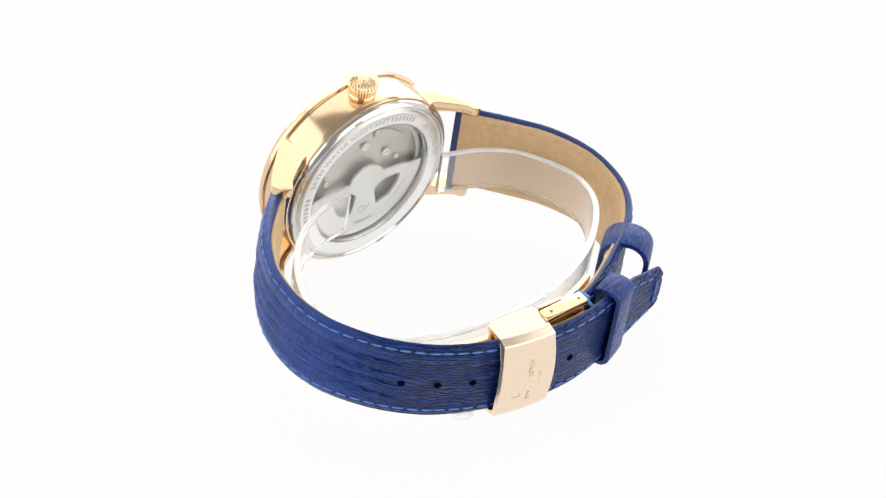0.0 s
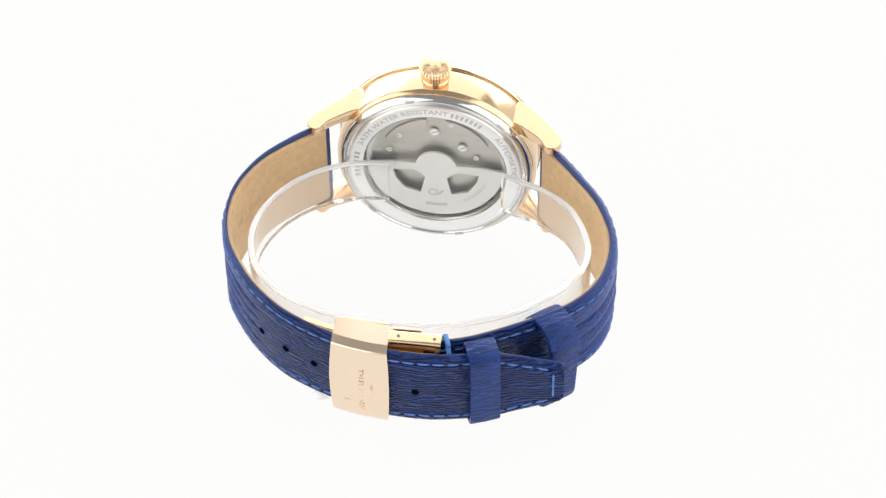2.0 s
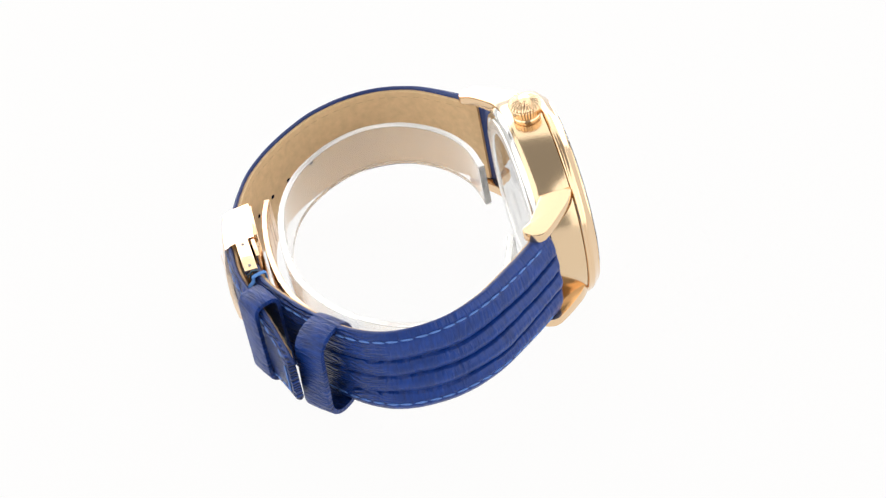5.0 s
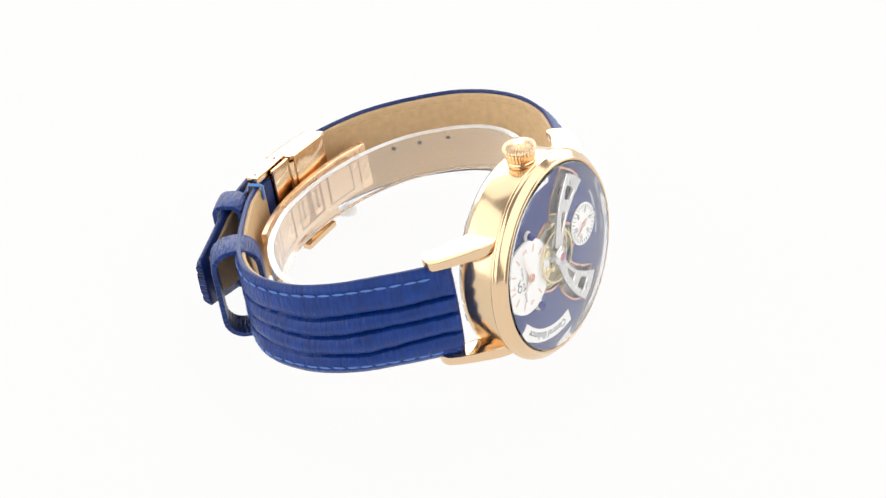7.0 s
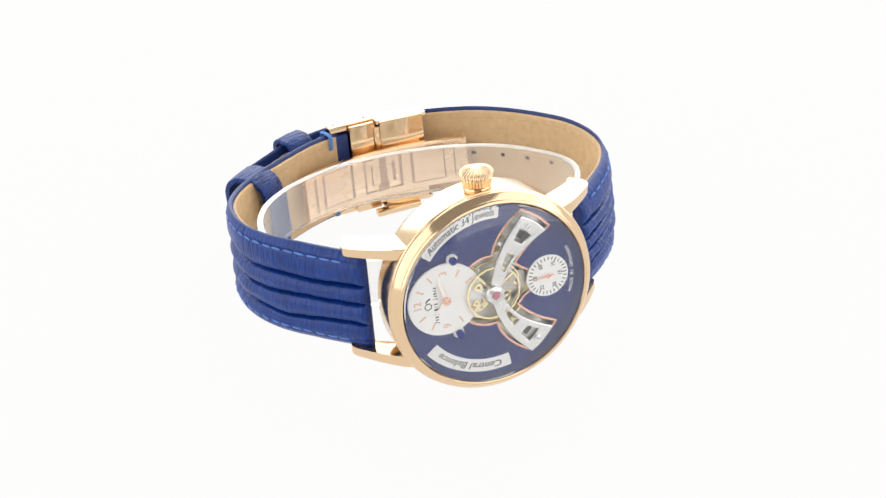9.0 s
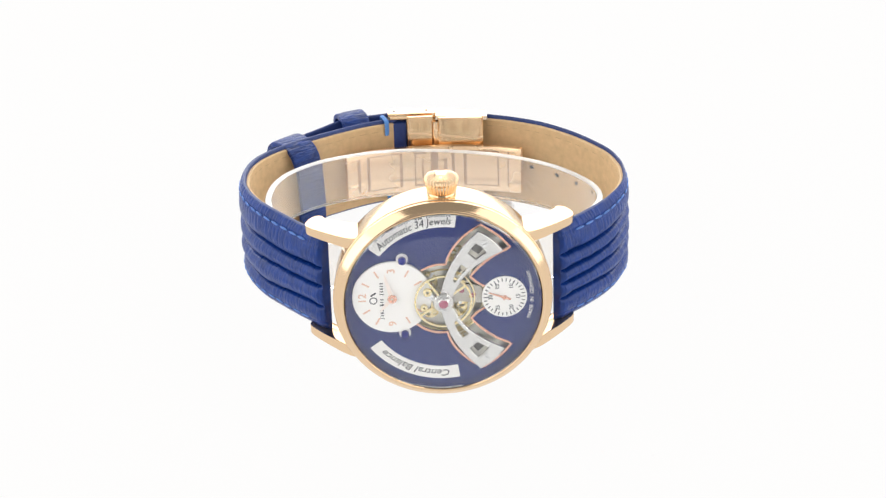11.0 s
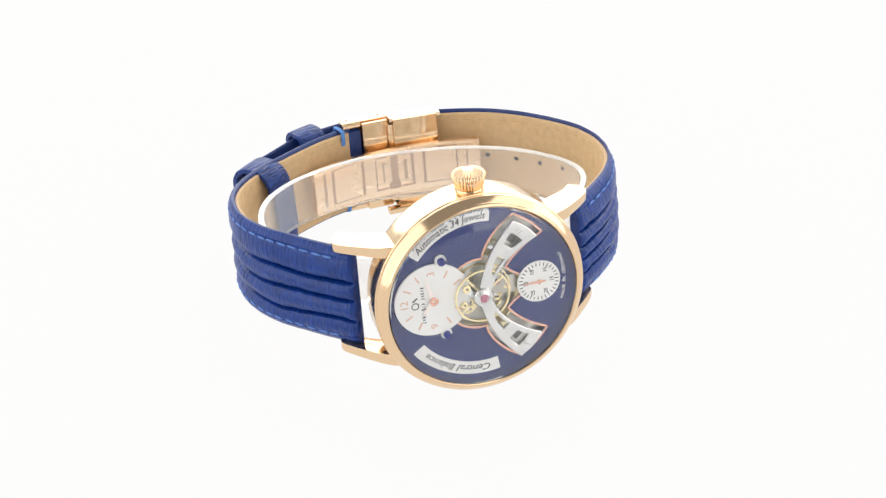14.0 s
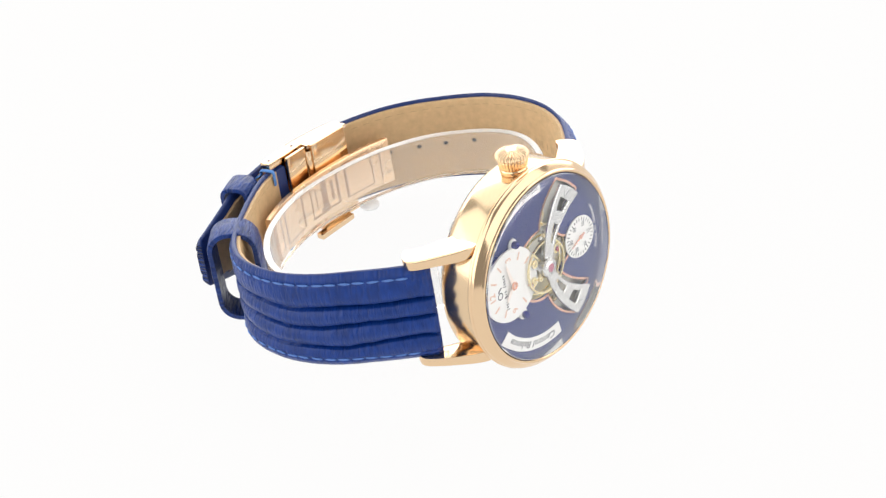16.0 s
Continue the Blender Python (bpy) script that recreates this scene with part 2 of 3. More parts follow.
def build_sweep():
    """The lit sheet, carried on unseen round the back and the sides of the table and curved up into a low wall, added
    to whiten reflections and fill in light.
    """
    bm = bmesh.new()
    rings = []
    for k in range(49):
        a = radians(-35 + 250 * k / 48)
        ring = []
        for rad, z in ((1.30, 0.004), (1.40, 0.02), (1.47, 0.07), (1.50, 0.16), (1.50, 0.80)):
            ring.append(bm.verts.new((rad * math.cos(a), rad * math.sin(a), FLOOR + z)))
        rings.append(ring)
    for p, q in zip(rings, rings[1:]):
        for k in range(4):
            bm.faces.new((p[k], q[k], q[k + 1], p[k + 1]))
    me = bpy.data.meshes.new("backdrop")
    bm.to_mesh(me)
    bm.free()
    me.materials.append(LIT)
    me.shade_smooth()
    tagged(new("backdrop", me), "white lit sweep rising round the shooting table, unseen and added for its light", "backdrop", kind="structure")


build_floor()
build_sweep()

# ---- the watch ----
watch = tagged(new("wristwatch"), "rose-gold automatic wristwatch with blue leather strap lying on its side", "wristwatch")


def build_case():
    body = lathe([(18.3, 0.86), (19.8, 0.86), (20.0, 0.95), (20.05, 1.2), (20.05, 6.7), (19.95, 7.2), (19.6, 7.8), (18.9, 7.9), (18.3, 7.6), (18.3, 0.86)], 160)
    case = part("case", body, GOLD_CASE, watch, "polished rose-gold case")
    outline = spline([(14.5, 0.7), (16.4, 0.9), (18.6, 2.2), (21.0, 4.4), (23.4, 6.9), (24.9, 8.8), (25.2, 10.0), (24.7, 11.3), (23.8, 12.3), (22.8, 12.6), (22.0, 12.0), (21.4, 10.9),
                      (19.8, 9.6), (18.0, 8.4), (16.2, 7.3), (14.5, 6.8)], 44)[0]
    for sx in (1, -1):
        for sz in (1, -1):
            bm = prism([(sx * x, y) for x, y in outline], sz * 10.5, sz * 12.9, 0.0)
            for v in bm.verts:
                k = max(0.0, (abs(v.co.x) / MM - 16.5) / 8.5)
                if abs(v.co.z) > 11.8 * MM:
                    v.co.z -= sz * 1.15 * k ** 1.2 * MM
                else:
                    v.co.z -= sz * 0.5 * k * k * MM
            rims = [e for e in bm.edges if e.calc_face_angle(0) > 0.9]
            bmesh.ops.bevel(bm, geom=rims, offset=0.22 * MM, segments=2, affect="EDGES", profile=0.6)
            if sz < 0:
                bmesh.ops.translate(bm, verts=bm.verts, vec=(0, 0, 0.5 * MM))
            part("lug", bm, GOLD, case, "", 40)
        pin = lathe([(0.35, -9.4), (0.35, 9.4)], 16, "z")
        bmesh.ops.translate(pin, verts=pin.verts, vec=(sx * 22.55 * MM, 8.85 * MM, 0))
        part("spring_bar", pin, STEEL_SATIN, case, "steel spring bar")
    bez = lathe([(18.3, 0.85), (18.3, -1.6), (18.36, -1.8), (18.52, -1.92), (18.74, -1.94), (18.92, -1.86), (19.0, -1.72), (19.06, -1.6), (19.2, -1.5), (19.25, -1.46), (19.3, -1.42),
                 (20.1, -0.62), (20.15, -0.57), (20.2, -0.51), (20.28, -0.34), (20.3, 0.08), (20.42, 0.14), (20.5, 0.28), (20.5, 0.6), (20.4, 0.75), (20.1, 0.8), (20.02, 0.85), (18.3, 0.85)], 160)
    part("bezel", bez, GOLD, watch, "polished stepped rose-gold bezel")
    reh = lathe([(17.95, 0.24), (18.12, -1.34), (18.28, -1.34), (18.28, 0.4), (17.95, 0.4), (17.95, 0.24)], 128)
    part("inner_ring", reh, STEEL_MIRROR, watch, "polished steel ring round the dial")
    crystal = lathe([(18.28, -1.35), (18.28, -1.9), (18.1, -2.16), (17.6, -2.34), (16.0, -2.68), (14.0, -2.98), (11.5, -3.26), (9.0, -3.45), (6.5, -3.58), (4.0, -3.66), (0.0, -3.7),
                     (0.0, -3.0), (4.0, -2.96), (6.5, -2.88), (9.0, -2.75), (11.5, -2.56), (14.0, -2.28), (16.0, -1.97), (17.2, -1.64), (18.28, -1.35)], 96)
    ob = part("crystal", crystal, GLASS, watch, "slightly domed clear sapphire crystal")
    ob.visible_shadow = False


def build_crown():
    def flutes(a, r, h):
        lobe = 1 - abs(math.sin(13 * a)) ** 0.7
        deep = np.interp(h, [20.8, 21.1, 22.5, 22.65, 23.2, 23.5], [0.0, 0.03, 0.03, 0.065, 0.06, 0.0])
        return 1 - deep * lobe
    prof = [(1.65, 19.6), (2.3, 20.3), (2.45, 20.7), (2.78, 20.85), (2.9, 21.4), (3.02, 22.0), (3.1, 22.4), (2.98, 22.52), (3.05, 22.6), (3.28, 22.8), (3.3, 23.05), (3.12, 23.35), (2.7, 23.62), (2.1, 23.85), (1.5, 24.0), (1.12, 24.05), (1.05, 24.16), (0.7, 24.24), (0.05, 24.26)]
    bm = lathe(prof, 260, "z", flutes)
    for v in bm.verts:
        h, rad = v.co.z / MM, math.hypot(v.co.x, v.co.y) / MM
        if 23.2 < h < 24.04 and rad > 1.3:
            v.co.z -= 0.20 * (1 - abs(math.sin(13 * math.atan2(v.co.y, v.co.x))) ** 0.7) * MM
    bmesh.ops.translate(bm, verts=bm.verts, vec=(0.4 * MM, 3.7 * MM, 0))
    crown = part("crown", bm, GOLD, watch, "fluted onion-shaped rose-gold crown")
    col = lathe([(2.75, 18.5), (2.75, 20.35), (2.6, 20.55), (2.0, 20.6)], 40, "z")
    bmesh.ops.translate(col, verts=col.verts, vec=(0.4 * MM, 3.7 * MM, 0))
    part("crown_tube", col, GOLD, crown)


def smooth_line(points, n):
    return [tuple(p) for p in spline(points, n)[0]]


def opening():
    """The outline of the open-worked centre: a round well with two flaring windows and a stub beside the seconds dial."""
    rise = smooth_line([(5.0, 4.3), (5.7, 5.4), (7.4, 7.1), (9.8, 8.9), (12.4, 10.2)], 14)
    top = smooth_line([(12.4, 10.2), (10.2, 12.6), (7.2, 14.8)], 8)[1:]
    fall = smooth_line([(7.2, 14.8), (4.6, 13.0), (2.4, 10.6), (1.2, 8.4), (0.8, 6.95)], 14)[1:]
    right = rise + top + fall
    stub = [(7.9, -2.0), (7.9, 2.0), (6.2, 3.0)]
    left = circle(7.0, 0, 0, 40, 96, 264)
    low = [(x, -y) for x, y in reversed(right)]
    return stub + right + left + low + [(6.2, -3.0)]


def grow(loop, d):
    p = np.array(loop)
    a, b = np.roll(p, 1, 0), np.roll(p, -1, 0)
    t = b - a
    t /= np.linalg.norm(t, axis=1)[:, None]
    n = np.stack([t[:, 1], -t[:, 0]], 1)
    return [tuple(v) for v in p + n * d]


def at(y):
    """The front plane raised to the local depth y (millimetres; less is nearer to the crystal)."""
    return Matrix.Translation((0, (y + 0.25) * MM, 0)) @ FRONT


def build_dial():
    hole = opening()
    dial = plate("dial", [circle(18.4, 0, 0, 128), hole], 0.5, BLUE_DIAL, watch, at(0.5), "deep blue dial with open-worked centre")
    plate("trim", [grow(hole, 0.38), grow(hole, -0.02)], 0.12, ROSE, dial, at(-0.001), "rose-gold border line", 0.03)
    # the movement in the well
    plate("movement_bed", [circle(17.0, 0, 0, 64)], 0.4, BED, dial, at(2.3), "grey brushed movement plate")
    wall = lathe([(7.6, 0.5), (7.6, 2.3), (7.9, 2.3), (7.9, 0.5), (7.6, 0.5)], 64)
    part("well_wall", wall, GOLD_PALE, dial)
    # gears below the balance
    for gx, gz, gr, gy in ((-3.2, 2.6, 2.4, 1.7), (3.6, 1.4, 1.6, 1.5), (2.6, -2.8, 2.0, 1.7), (-2.4, -3.0, 1.7, 1.5), (5.6, 0.3, 1.2, 1.3), (3.0, 8.5, 1.6, 1.9), (4.2, -9.6, 1.6, 1.9)):
        teeth = [(gx + (gr - 0.16 * (i % 2)) * math.cos(math.pi * i / 24), gz + (gr - 0.16 * (i % 2)) * math.sin(math.pi * i / 24)) for i in range(48)]
        spokes = [[(gx + (gr * k) * math.cos(radians(a)), gz + (gr * k) * math.sin(radians(a))) for a, k in ((c + 8, 0.28), (c + 8, 0.75), (c + 30, 0.78), (c + 52, 0.75), (c + 52, 0.28))] for c in range(0, 360, 72)]
        plate("gear", [teeth] + spokes, 0.22, GOLD_PALE, dial, at(gy), "pale gold gear wheel", 0.02)
        plate("gear_hub", [circle(0.5, gx, gz, 16)], 0.5, STEEL, dial, at(gy - 0.2))
    for jx, jz in ((3.5, 1.2), (5.7, 0.2), (-2.4, 1.8)):
        plate("jewel", [circle(0.42, jx, jz, 20)], 0.2, RUBY, dial, at(0.6), "dark red bearing jewel", 0.06)
    plate("gear_bridge", [[(1.8, -0.9), (7.0, -1.6), (7.6, 0.2), (7.0, 1.9), (3.0, 2.4), (1.6, 1.2)], circle(0.55, 3.5, 1.2, 16), circle(0.55, 5.7, 0.2, 16)], 0.4, PLATE, dial, at(1.1), "steel bridge over the gears", 0.08)
    # balance wheel and its cage
    rim = lathe([(5.05, -0.75), (5.05, -1.1), (5.4, -1.1), (5.4, -0.75), (5.05, -0.75)], 72)
    part("balance_wheel", rim, GOLD_PALE, dial, "pale gold balance wheel")
    plate("balance_spoke", [bar(0, 0, 10.2, 0.4, 35), ], 0.2, GOLD_PALE, dial, at(-0.8), "", 0.03)
    plate("balance_spoke", [bar(0, 0, 10.2, 0.4, 125), ], 0.2, GOLD_PALE, dial, at(-0.804), "", 0.03)
    rim2 = lathe([(5.75, 0.75), (5.75, 0.45), (6.0, 0.45), (6.0, 0.75), (5.75, 0.75)], 72)
    part("balance_ring", rim2, GOLD_PALE, dial)
    for k in range(5):
        plate("hairspring", [circle(0.93 + 0.35 * k, 0, 0, 40), circle(0.87 + 0.35 * k, 0, 0, 40)], 0.15, STEEL, dial, at(0.45))
    for px, pz, pr in ((-2.9, 1.9, 0.75), (-3.6, -1.3, 0.6), (-1.9, -1.9, 0.5)):
        plate("post", [circle(pr, px, pz, 24), circle(pr * 0.45, px, pz, 16)], 0.5, GOLD_PALE, dial, at(-0.75), "", 0.08)
    plate("balance_cock", [[(-0.6, 0.9), (-1.9, 1.25), (-2.6, 2.6), (-3.3, 2.5), (-3.75, 1.8), (-3.3, 1.1), (-2.3, 0.55), (-1.5, -0.5), (-0.6, -0.7)], circle(0.36, -2.9, 1.9, 16)], 0.3, STEEL, dial, at(-0.85), "polished steel balance cock", 0.08)
    random.seed(21)
    for k in range(16):
        a, d = random.uniform(0, 360), random.uniform(2.6, 6.3)
        x, z = d * math.cos(radians(a)), d * math.sin(radians(a))
        if k % 2:
            plate("screw", [circle(random.uniform(0.28, 0.5), x, z, 16)], 0.3, random.choice((STEEL, GOLD_PALE)), dial, at(random.uniform(0.9, 1.3)), "", 0.06)
        else:
            plate("lever", [bar(x, z, random.uniform(1.4, 2.6), random.uniform(0.3, 0.55), random.uniform(0, 180))], 0.2, random.choice((STEEL_SATIN, DARK_STEEL, GOLD_PALE)), dial, at(random.uniform(1.35, 1.6)), "", 0.04)
    # the polished bridge arms
    for s in (1, -1):
        sides = [smooth_line(p, 14) for p in ([(-0.6, 0.6), (0.0, 3.0), (0.9, 5.8), (2.4, 8.9), (4.4, 11.7), (6.7, 14.2)], [(6.7, 14.2), (8.9, 12.7), (11.0, 10.3)],
                                              [(11.0, 10.3), (8.3, 8.9), (5.2, 6.7), (3.1, 4.2), (1.9, 1.9), (1.0, 0.2)])]
        arm = [(x, y * s) for x, y in sides[0] + sides[1][1:] + sides[2][1:]]
        cut_far = [(x, y * s) for x, y in ((4.5, 9.9), (5.2, 11.0), (6.2, 12.2), (7.4, 11.3), (8.5, 9.9), (7.2, 9.2), (6.2, 8.5))]
        cut_near = [(x, y * s) for x, y in ((1.7, 4.4), (2.3, 6.2), (3.4, 8.0), (4.1, 7.4), (4.8, 6.9), (3.4, 5.3), (2.2, 3.6))]
        plate("bridge_arm", [arm, cut_far, cut_near], 0.55, ARM, dial, at(-1.07), "polished steel bridge arm", 0.22)
        screw = plate("screw", [circle(0.62, 7.9, 11.9 * s, 24)], 0.2, STEEL, dial, at(-1.62), "polished steel screw", 0.06)
        plate("screw_slot", [bar(7.9, 11.9 * s, 1.1, 0.14, 30 * s)], 0.02, DARK_STEEL, screw, at(-1.822))
        plate("weight", [bar(6.5, 10.2 * s, 1.5, 1.9, 50 * s)], 0.3, DARK_STEEL, dial, at(0.2), "dark steel block under the bridge", 0.05)
    hubp = lathe([(0.05, -2.2), (0.95, -2.2), (1.2, -2.02), (1.75, -1.95), (1.92, -1.75), (1.95, -1.5), (1.95, -0.5), (0.05, -0.5)], 48)
    part("hub", hubp, ARM, dial, "polished steel hub")
    gem = lathe([(0.05, -2.36), (0.6, -2.34), (0.85, -2.21), (0.85, -2.1), (0.05, -2.1)], 24)
    part("jewel", gem, RUBY, dial, "dark red bearing jewel")
    # the hour disc
    cx, cz = -9.45, 1.0
    disc = plate("hour_disc", [circle(7.3, cx, cz, 96)], 0.45, WHITE_DIAL, dial, at(-0.25), "silvery white off-centre hour disc", 0.08)
    for ex, ez in ((2.05, 7.75), (2.15, -7.7)):
        plate("ear", [circle(1.05, cx + ex, cz + ez, 32)], 0.35, WHITE_DIAL, disc, at(-0.2), "", 0.06)
        pin = lathe([(0.05, -1.5), (0.5, -1.45), (0.72, -1.2), (0.72, -0.5), (0.05, -0.5)], 24)
        bmesh.ops.translate(pin, verts=pin.verts, vec=((cx + ex) * MM, 0, (cz + ez) * MM))
        part("pin", pin, BLUE_STEEL, disc, "blued steel pin")
    for h in range(12):
        a = 180 - 30 * h
        if h in (0, 3, 9):
            continue
        x, z = cx + 5.6 * math.cos(radians(a)), cz + 5.6 * math.sin(radians(a))
        if h == 6:
            continue
        plate("hour_index", [bar(x, z, 1.5, 0.26, a)], 0.1, ROSE_PRINT, disc, at(-0.702), "", 0.02)
    for txt, h in (("12", 0), ("3", 3), ("9", 9)):
        a = 180 - 30 * h
        lettering(txt, 2.1, ROSE_PRINT, disc, at(-0.715), 90, cx + 5.5 * math.cos(radians(a)), cz + 5.5 * math.sin(radians(a)), bold=0.03, name="numeral")
    # emblem and maker's line as plain marks
    plate("emblem", [circle(0.75, cx - 3.5, cz - 0.55, 24), circle(0.55, cx - 3.5, cz - 0.55, 24)], 0.02, INK, disc, at(-0.715))
    plate("emblem", [bar(cx - 3.5, cz + 0.75, 1.2, 0.3, 35)], 0.02, INK, disc, at(-0.715))
    for k in range(14):
        if k not in (4, 8):
            plate("maker_line", [bar(cx - 1.95, cz - 4.3 + 0.56 * k, 0.85 if k in (0, 5, 9) else 0.62, 0.15 + 0.07 * (k % 3), 9 * (k % 3 - 1))], 0.02, INK, disc, at(-0.715))
    plate("minute_hand", [[(cx + u, cz + v) for u, v in ((0.45, -0.55), (0.15, 0.6), (-0.95, 4.3), (-1.3, 5.1), (-1.4, 4.2), (-0.5, 0.1))]], 0.12, HAND, disc, at(-1.2), "rose-gold leaf hand", 0.04)
    plate("hour_hand", [[(cx + u, cz + v) for u, v in ((0.35, 0.45), (0.3, -0.35), (-1.6, -2.2), (-2.3, -2.75), (-1.9, -1.8), (-0.4, 0.15))]], 0.12, HAND, disc, at(-1.0), "rose-gold leaf hand", 0.04)
    plate("hand_cap", [circle(0.8, cx, cz, 24), circle(0.3, cx, cz, 16)], 0.2, ROSE, disc, at(-1.3), "", 0.06)
    # the seconds disc
    sx, sz = 11.4, 0.0
    sub = plate("seconds_disc", [circle(4.2, sx, sz, 72)], 0.3, WHITE_DIAL, dial, at(-0.1), "small white seconds disc", 0.06)
    for k in range(30):
        a = 180 - 12 * k
        ln = 0.65 if k % 5 else 0.95
        plate("seconds_tick", [bar(sx + (3.9 - ln / 2) * math.cos(radians(a)), sz + (3.9 - ln / 2) * math.sin(radians(a)), ln, 0.17, a)], 0.02, INK, sub, at(-0.404))
    for k, txt in enumerate(("05", "10", "15", "20", "25", "30")):
        a = 180 - 60 * (k + 1)
        lettering(txt, 1.05, INK, sub, at(-0.415), 90, sx + 2.55 * math.cos(radians(a)), sz + 2.55 * math.sin(radians(a)), bold=0.02, name="numeral")
    # banners
    up = plate("banner", [arc_band(14.9, 17.35, 80.5, 141)], 0.15, WHITE_DIAL, dial, at(-0.002), "white curved plaque with dark lettering", 0.03)
    lettering("Automatic 34 Jewels", 1.95, INK, up, at(-0.165), arc=(16.05, 110.5, 1), bold=0.012, shear=0.25, stretch=0.93)
    low = plate("banner", [arc_band(14.4, 17.0, -144.5, -80.5)], 0.15, WHITE_DIAL, dial, at(-0.002), "white curved plaque with dark lettering", 0.03)
    lettering("Central Balance", 1.95, INK, low, at(-0.165), arc=(15.7, -111.5, 1), bold=0.012, shear=0.25, stretch=1.12)
    lettering("MADE  IN  GERMANY", 0.95, WHITE_INK, dial, at(-0.02), arc=(16.6, 0.5, -1), bold=0.012, stretch=1.12)
    return dial


def build_seconds_hand():
    me = flat_mesh("seconds_hand", [[(-3.1, -0.08), (-3.1, 0.08), (-0.4, 0.2), (0.0, 0.48), (0.45, 0.2), (1.2, 0.14), (1.2, -0.14), (0.45, -0.2), (0.0, -0.48), (-0.4, -0.2)]], 0.1, 0.02)
    me.transform(FRONT)
    return part_of("seconds_hand", me, ROSE, watch, "slim rose-gold seconds hand", 30)


def behind(y):
    return Matrix.Translation((0, y * MM, 0)) @ BACK


def build_back():
    ring = lathe([(17.2, 7.3), (19.3, 7.5), (19.2, 8.05), (18.75, 8.75), (18.45, 8.95), (18.2, 8.9), (17.95, 8.55), (17.45, 8.45), (17.2, 8.45), (17.2, 7.3)], 128)
    back = part("case_back", ring, BACK_POLISH, watch, "polished steel screw-down case back")
    flange = lathe([(14.3, 7.3), (17.25, 7.3), (17.25, 8.9), (17.1, 9.14), (16.9, 9.2), (14.75, 9.2), (14.5, 9.1), (14.3, 8.7), (14.3, 7.3)], 128)
    part("back_ring", flange, BACK_SATIN, back, "satin steel ring with engraved lettering")
    for k in range(6):
        a = 75 + 60 * k
        notch = box(-0.9, 0.9, 8.1, 8.99, 18.15, 18.72, 0.05)
        bmesh.ops.rotate(notch, verts=notch.verts, cent=(0, 0, 0), matrix=Matrix.Rotation(radians(90 - a), 3, "Y"))
        part("notch", notch, ENGRAVED, back, "grey wrench notch")
    lettering("3ATM WATER RESISTANT", 1.55, ENGRAVED, back, behind(9.205), arc=(15.85, 120, 1), bold=0.02, stretch=1.25)
    lettering("AUTOMATIC", 1.55, ENGRAVED, back, behind(9.205), arc=(15.85, 20, 1), bold=0.02, stretch=1.25)
    for k in range(7):
        plate("code_bar", [arc_band(15.3, 16.4, 76 - 3.6 * k, 78 - 3.6 * k, 2)], 0.02, ENGRAVED, back, behind(9.205))
    for k in range(6):
        plate("code_bar", [arc_band(15.3, 16.4, 168 + 4 * k, 170.4 + 4 * k, 2)], 0.02, ENGRAVED, back, behind(9.205))
    glass = lathe([(14.28, 8.5), (14.28, 8.9), (0.0, 8.9), (0.0, 8.5), (14.28, 8.5)], 96)
    g = part("back_crystal", glass, GLASS, watch, "flat clear display window")
    g.visible_shadow = False
    move = plate("movement", [circle(14.28, 0, 0, 96)], 0.6, PLATE, watch, behind(5.4), "grey automatic movement with striped plates")
    for k in range(9):
        z = -13.2 + 3.3 * k
        w = 2 * math.sqrt(max(14.2 ** 2 - z * z, 1)) - 0.6
        plate("stripe", [bar(0, z, w, 1.7)], 0.06, PLATE, move, behind(6.0), "", 0.03)
    plate("ring", [circle(14.2, 0, 0, 96), circle(13.2, 0, 0, 96)], 0.5, STEEL_SATIN, move, behind(6.1), "", 0.08)
    for a0, a1 in ((28, 80), (100, 152)):
        plate("bridge", [arc_band(9.9, 11.5, a0, a1)], 0.4, PLATE, move, behind(6.1), "curved steel bridge", 0.08)
    for x, z, r in ((5.2, 4.4, 0.8), (-0.4, 8.2, 0.85), (-7.5, 6.5, 0.55), (8.0, 2.0, 0.5), (-9.5, 2.4, 0.5), (3.0, 10.4, 0.5)):
        screw = plate("screw", [circle(r, x, z, 24)], 0.35, STEEL, move, behind(6.3), "polished steel screw", 0.08)
        plate("screw_slot", [bar(x, z, 1.7 * r, 0.16, 25)], 0.02, DARK_STEEL, screw, behind(6.66))
    outer = circle(13.6, 0, 0, 64, 182, 358)
    inner = [(9.0, 0.2), (5.0, 0.3)] + circle(4.2, 0, -0.6, 24, 12, 168) + [(-5.0, 0.3), (-9.0, 0.2)]
    win = []
    for s in (1, -1):
        win.append([(s * x, z) for x, z in ((2.1, -3.4), (3.2, -2.2), (4.6, -1.4), (8.8, -1.9), (8.2, -4.2), (6.4, -6.9), (3.1, -7.8))])
    rotor = plate("rotor", [outer + inner] + win, 0.55, ROTOR, watch, behind(7.2), "silver winding rotor with two cut windows", 0.12)
    plate("emblem", [circle(0.95, -0.6, -7.4, 24), circle(0.7, -0.6, -7.4, 24)], 0.02, ENGRAVED, rotor, behind(7.76))
    plate("emblem", [bar(0.9, -7.4, 1.6, 0.35, 50)], 0.02, ENGRAVED, rotor, behind(7.76))
    for k in range(9):
        plate("maker_line", [arc_band(10.4, 11.2, -101 + 2.6 * k, -99.2 + 2.6 * k, 2)], 0.02, ENGRAVED, rotor, behind(7.76))
    lettering("AUTOMATIC", 1.0, ENGRAVED, rotor, behind(7.765), arc=(10.8, -40, -1), stretch=1.2)


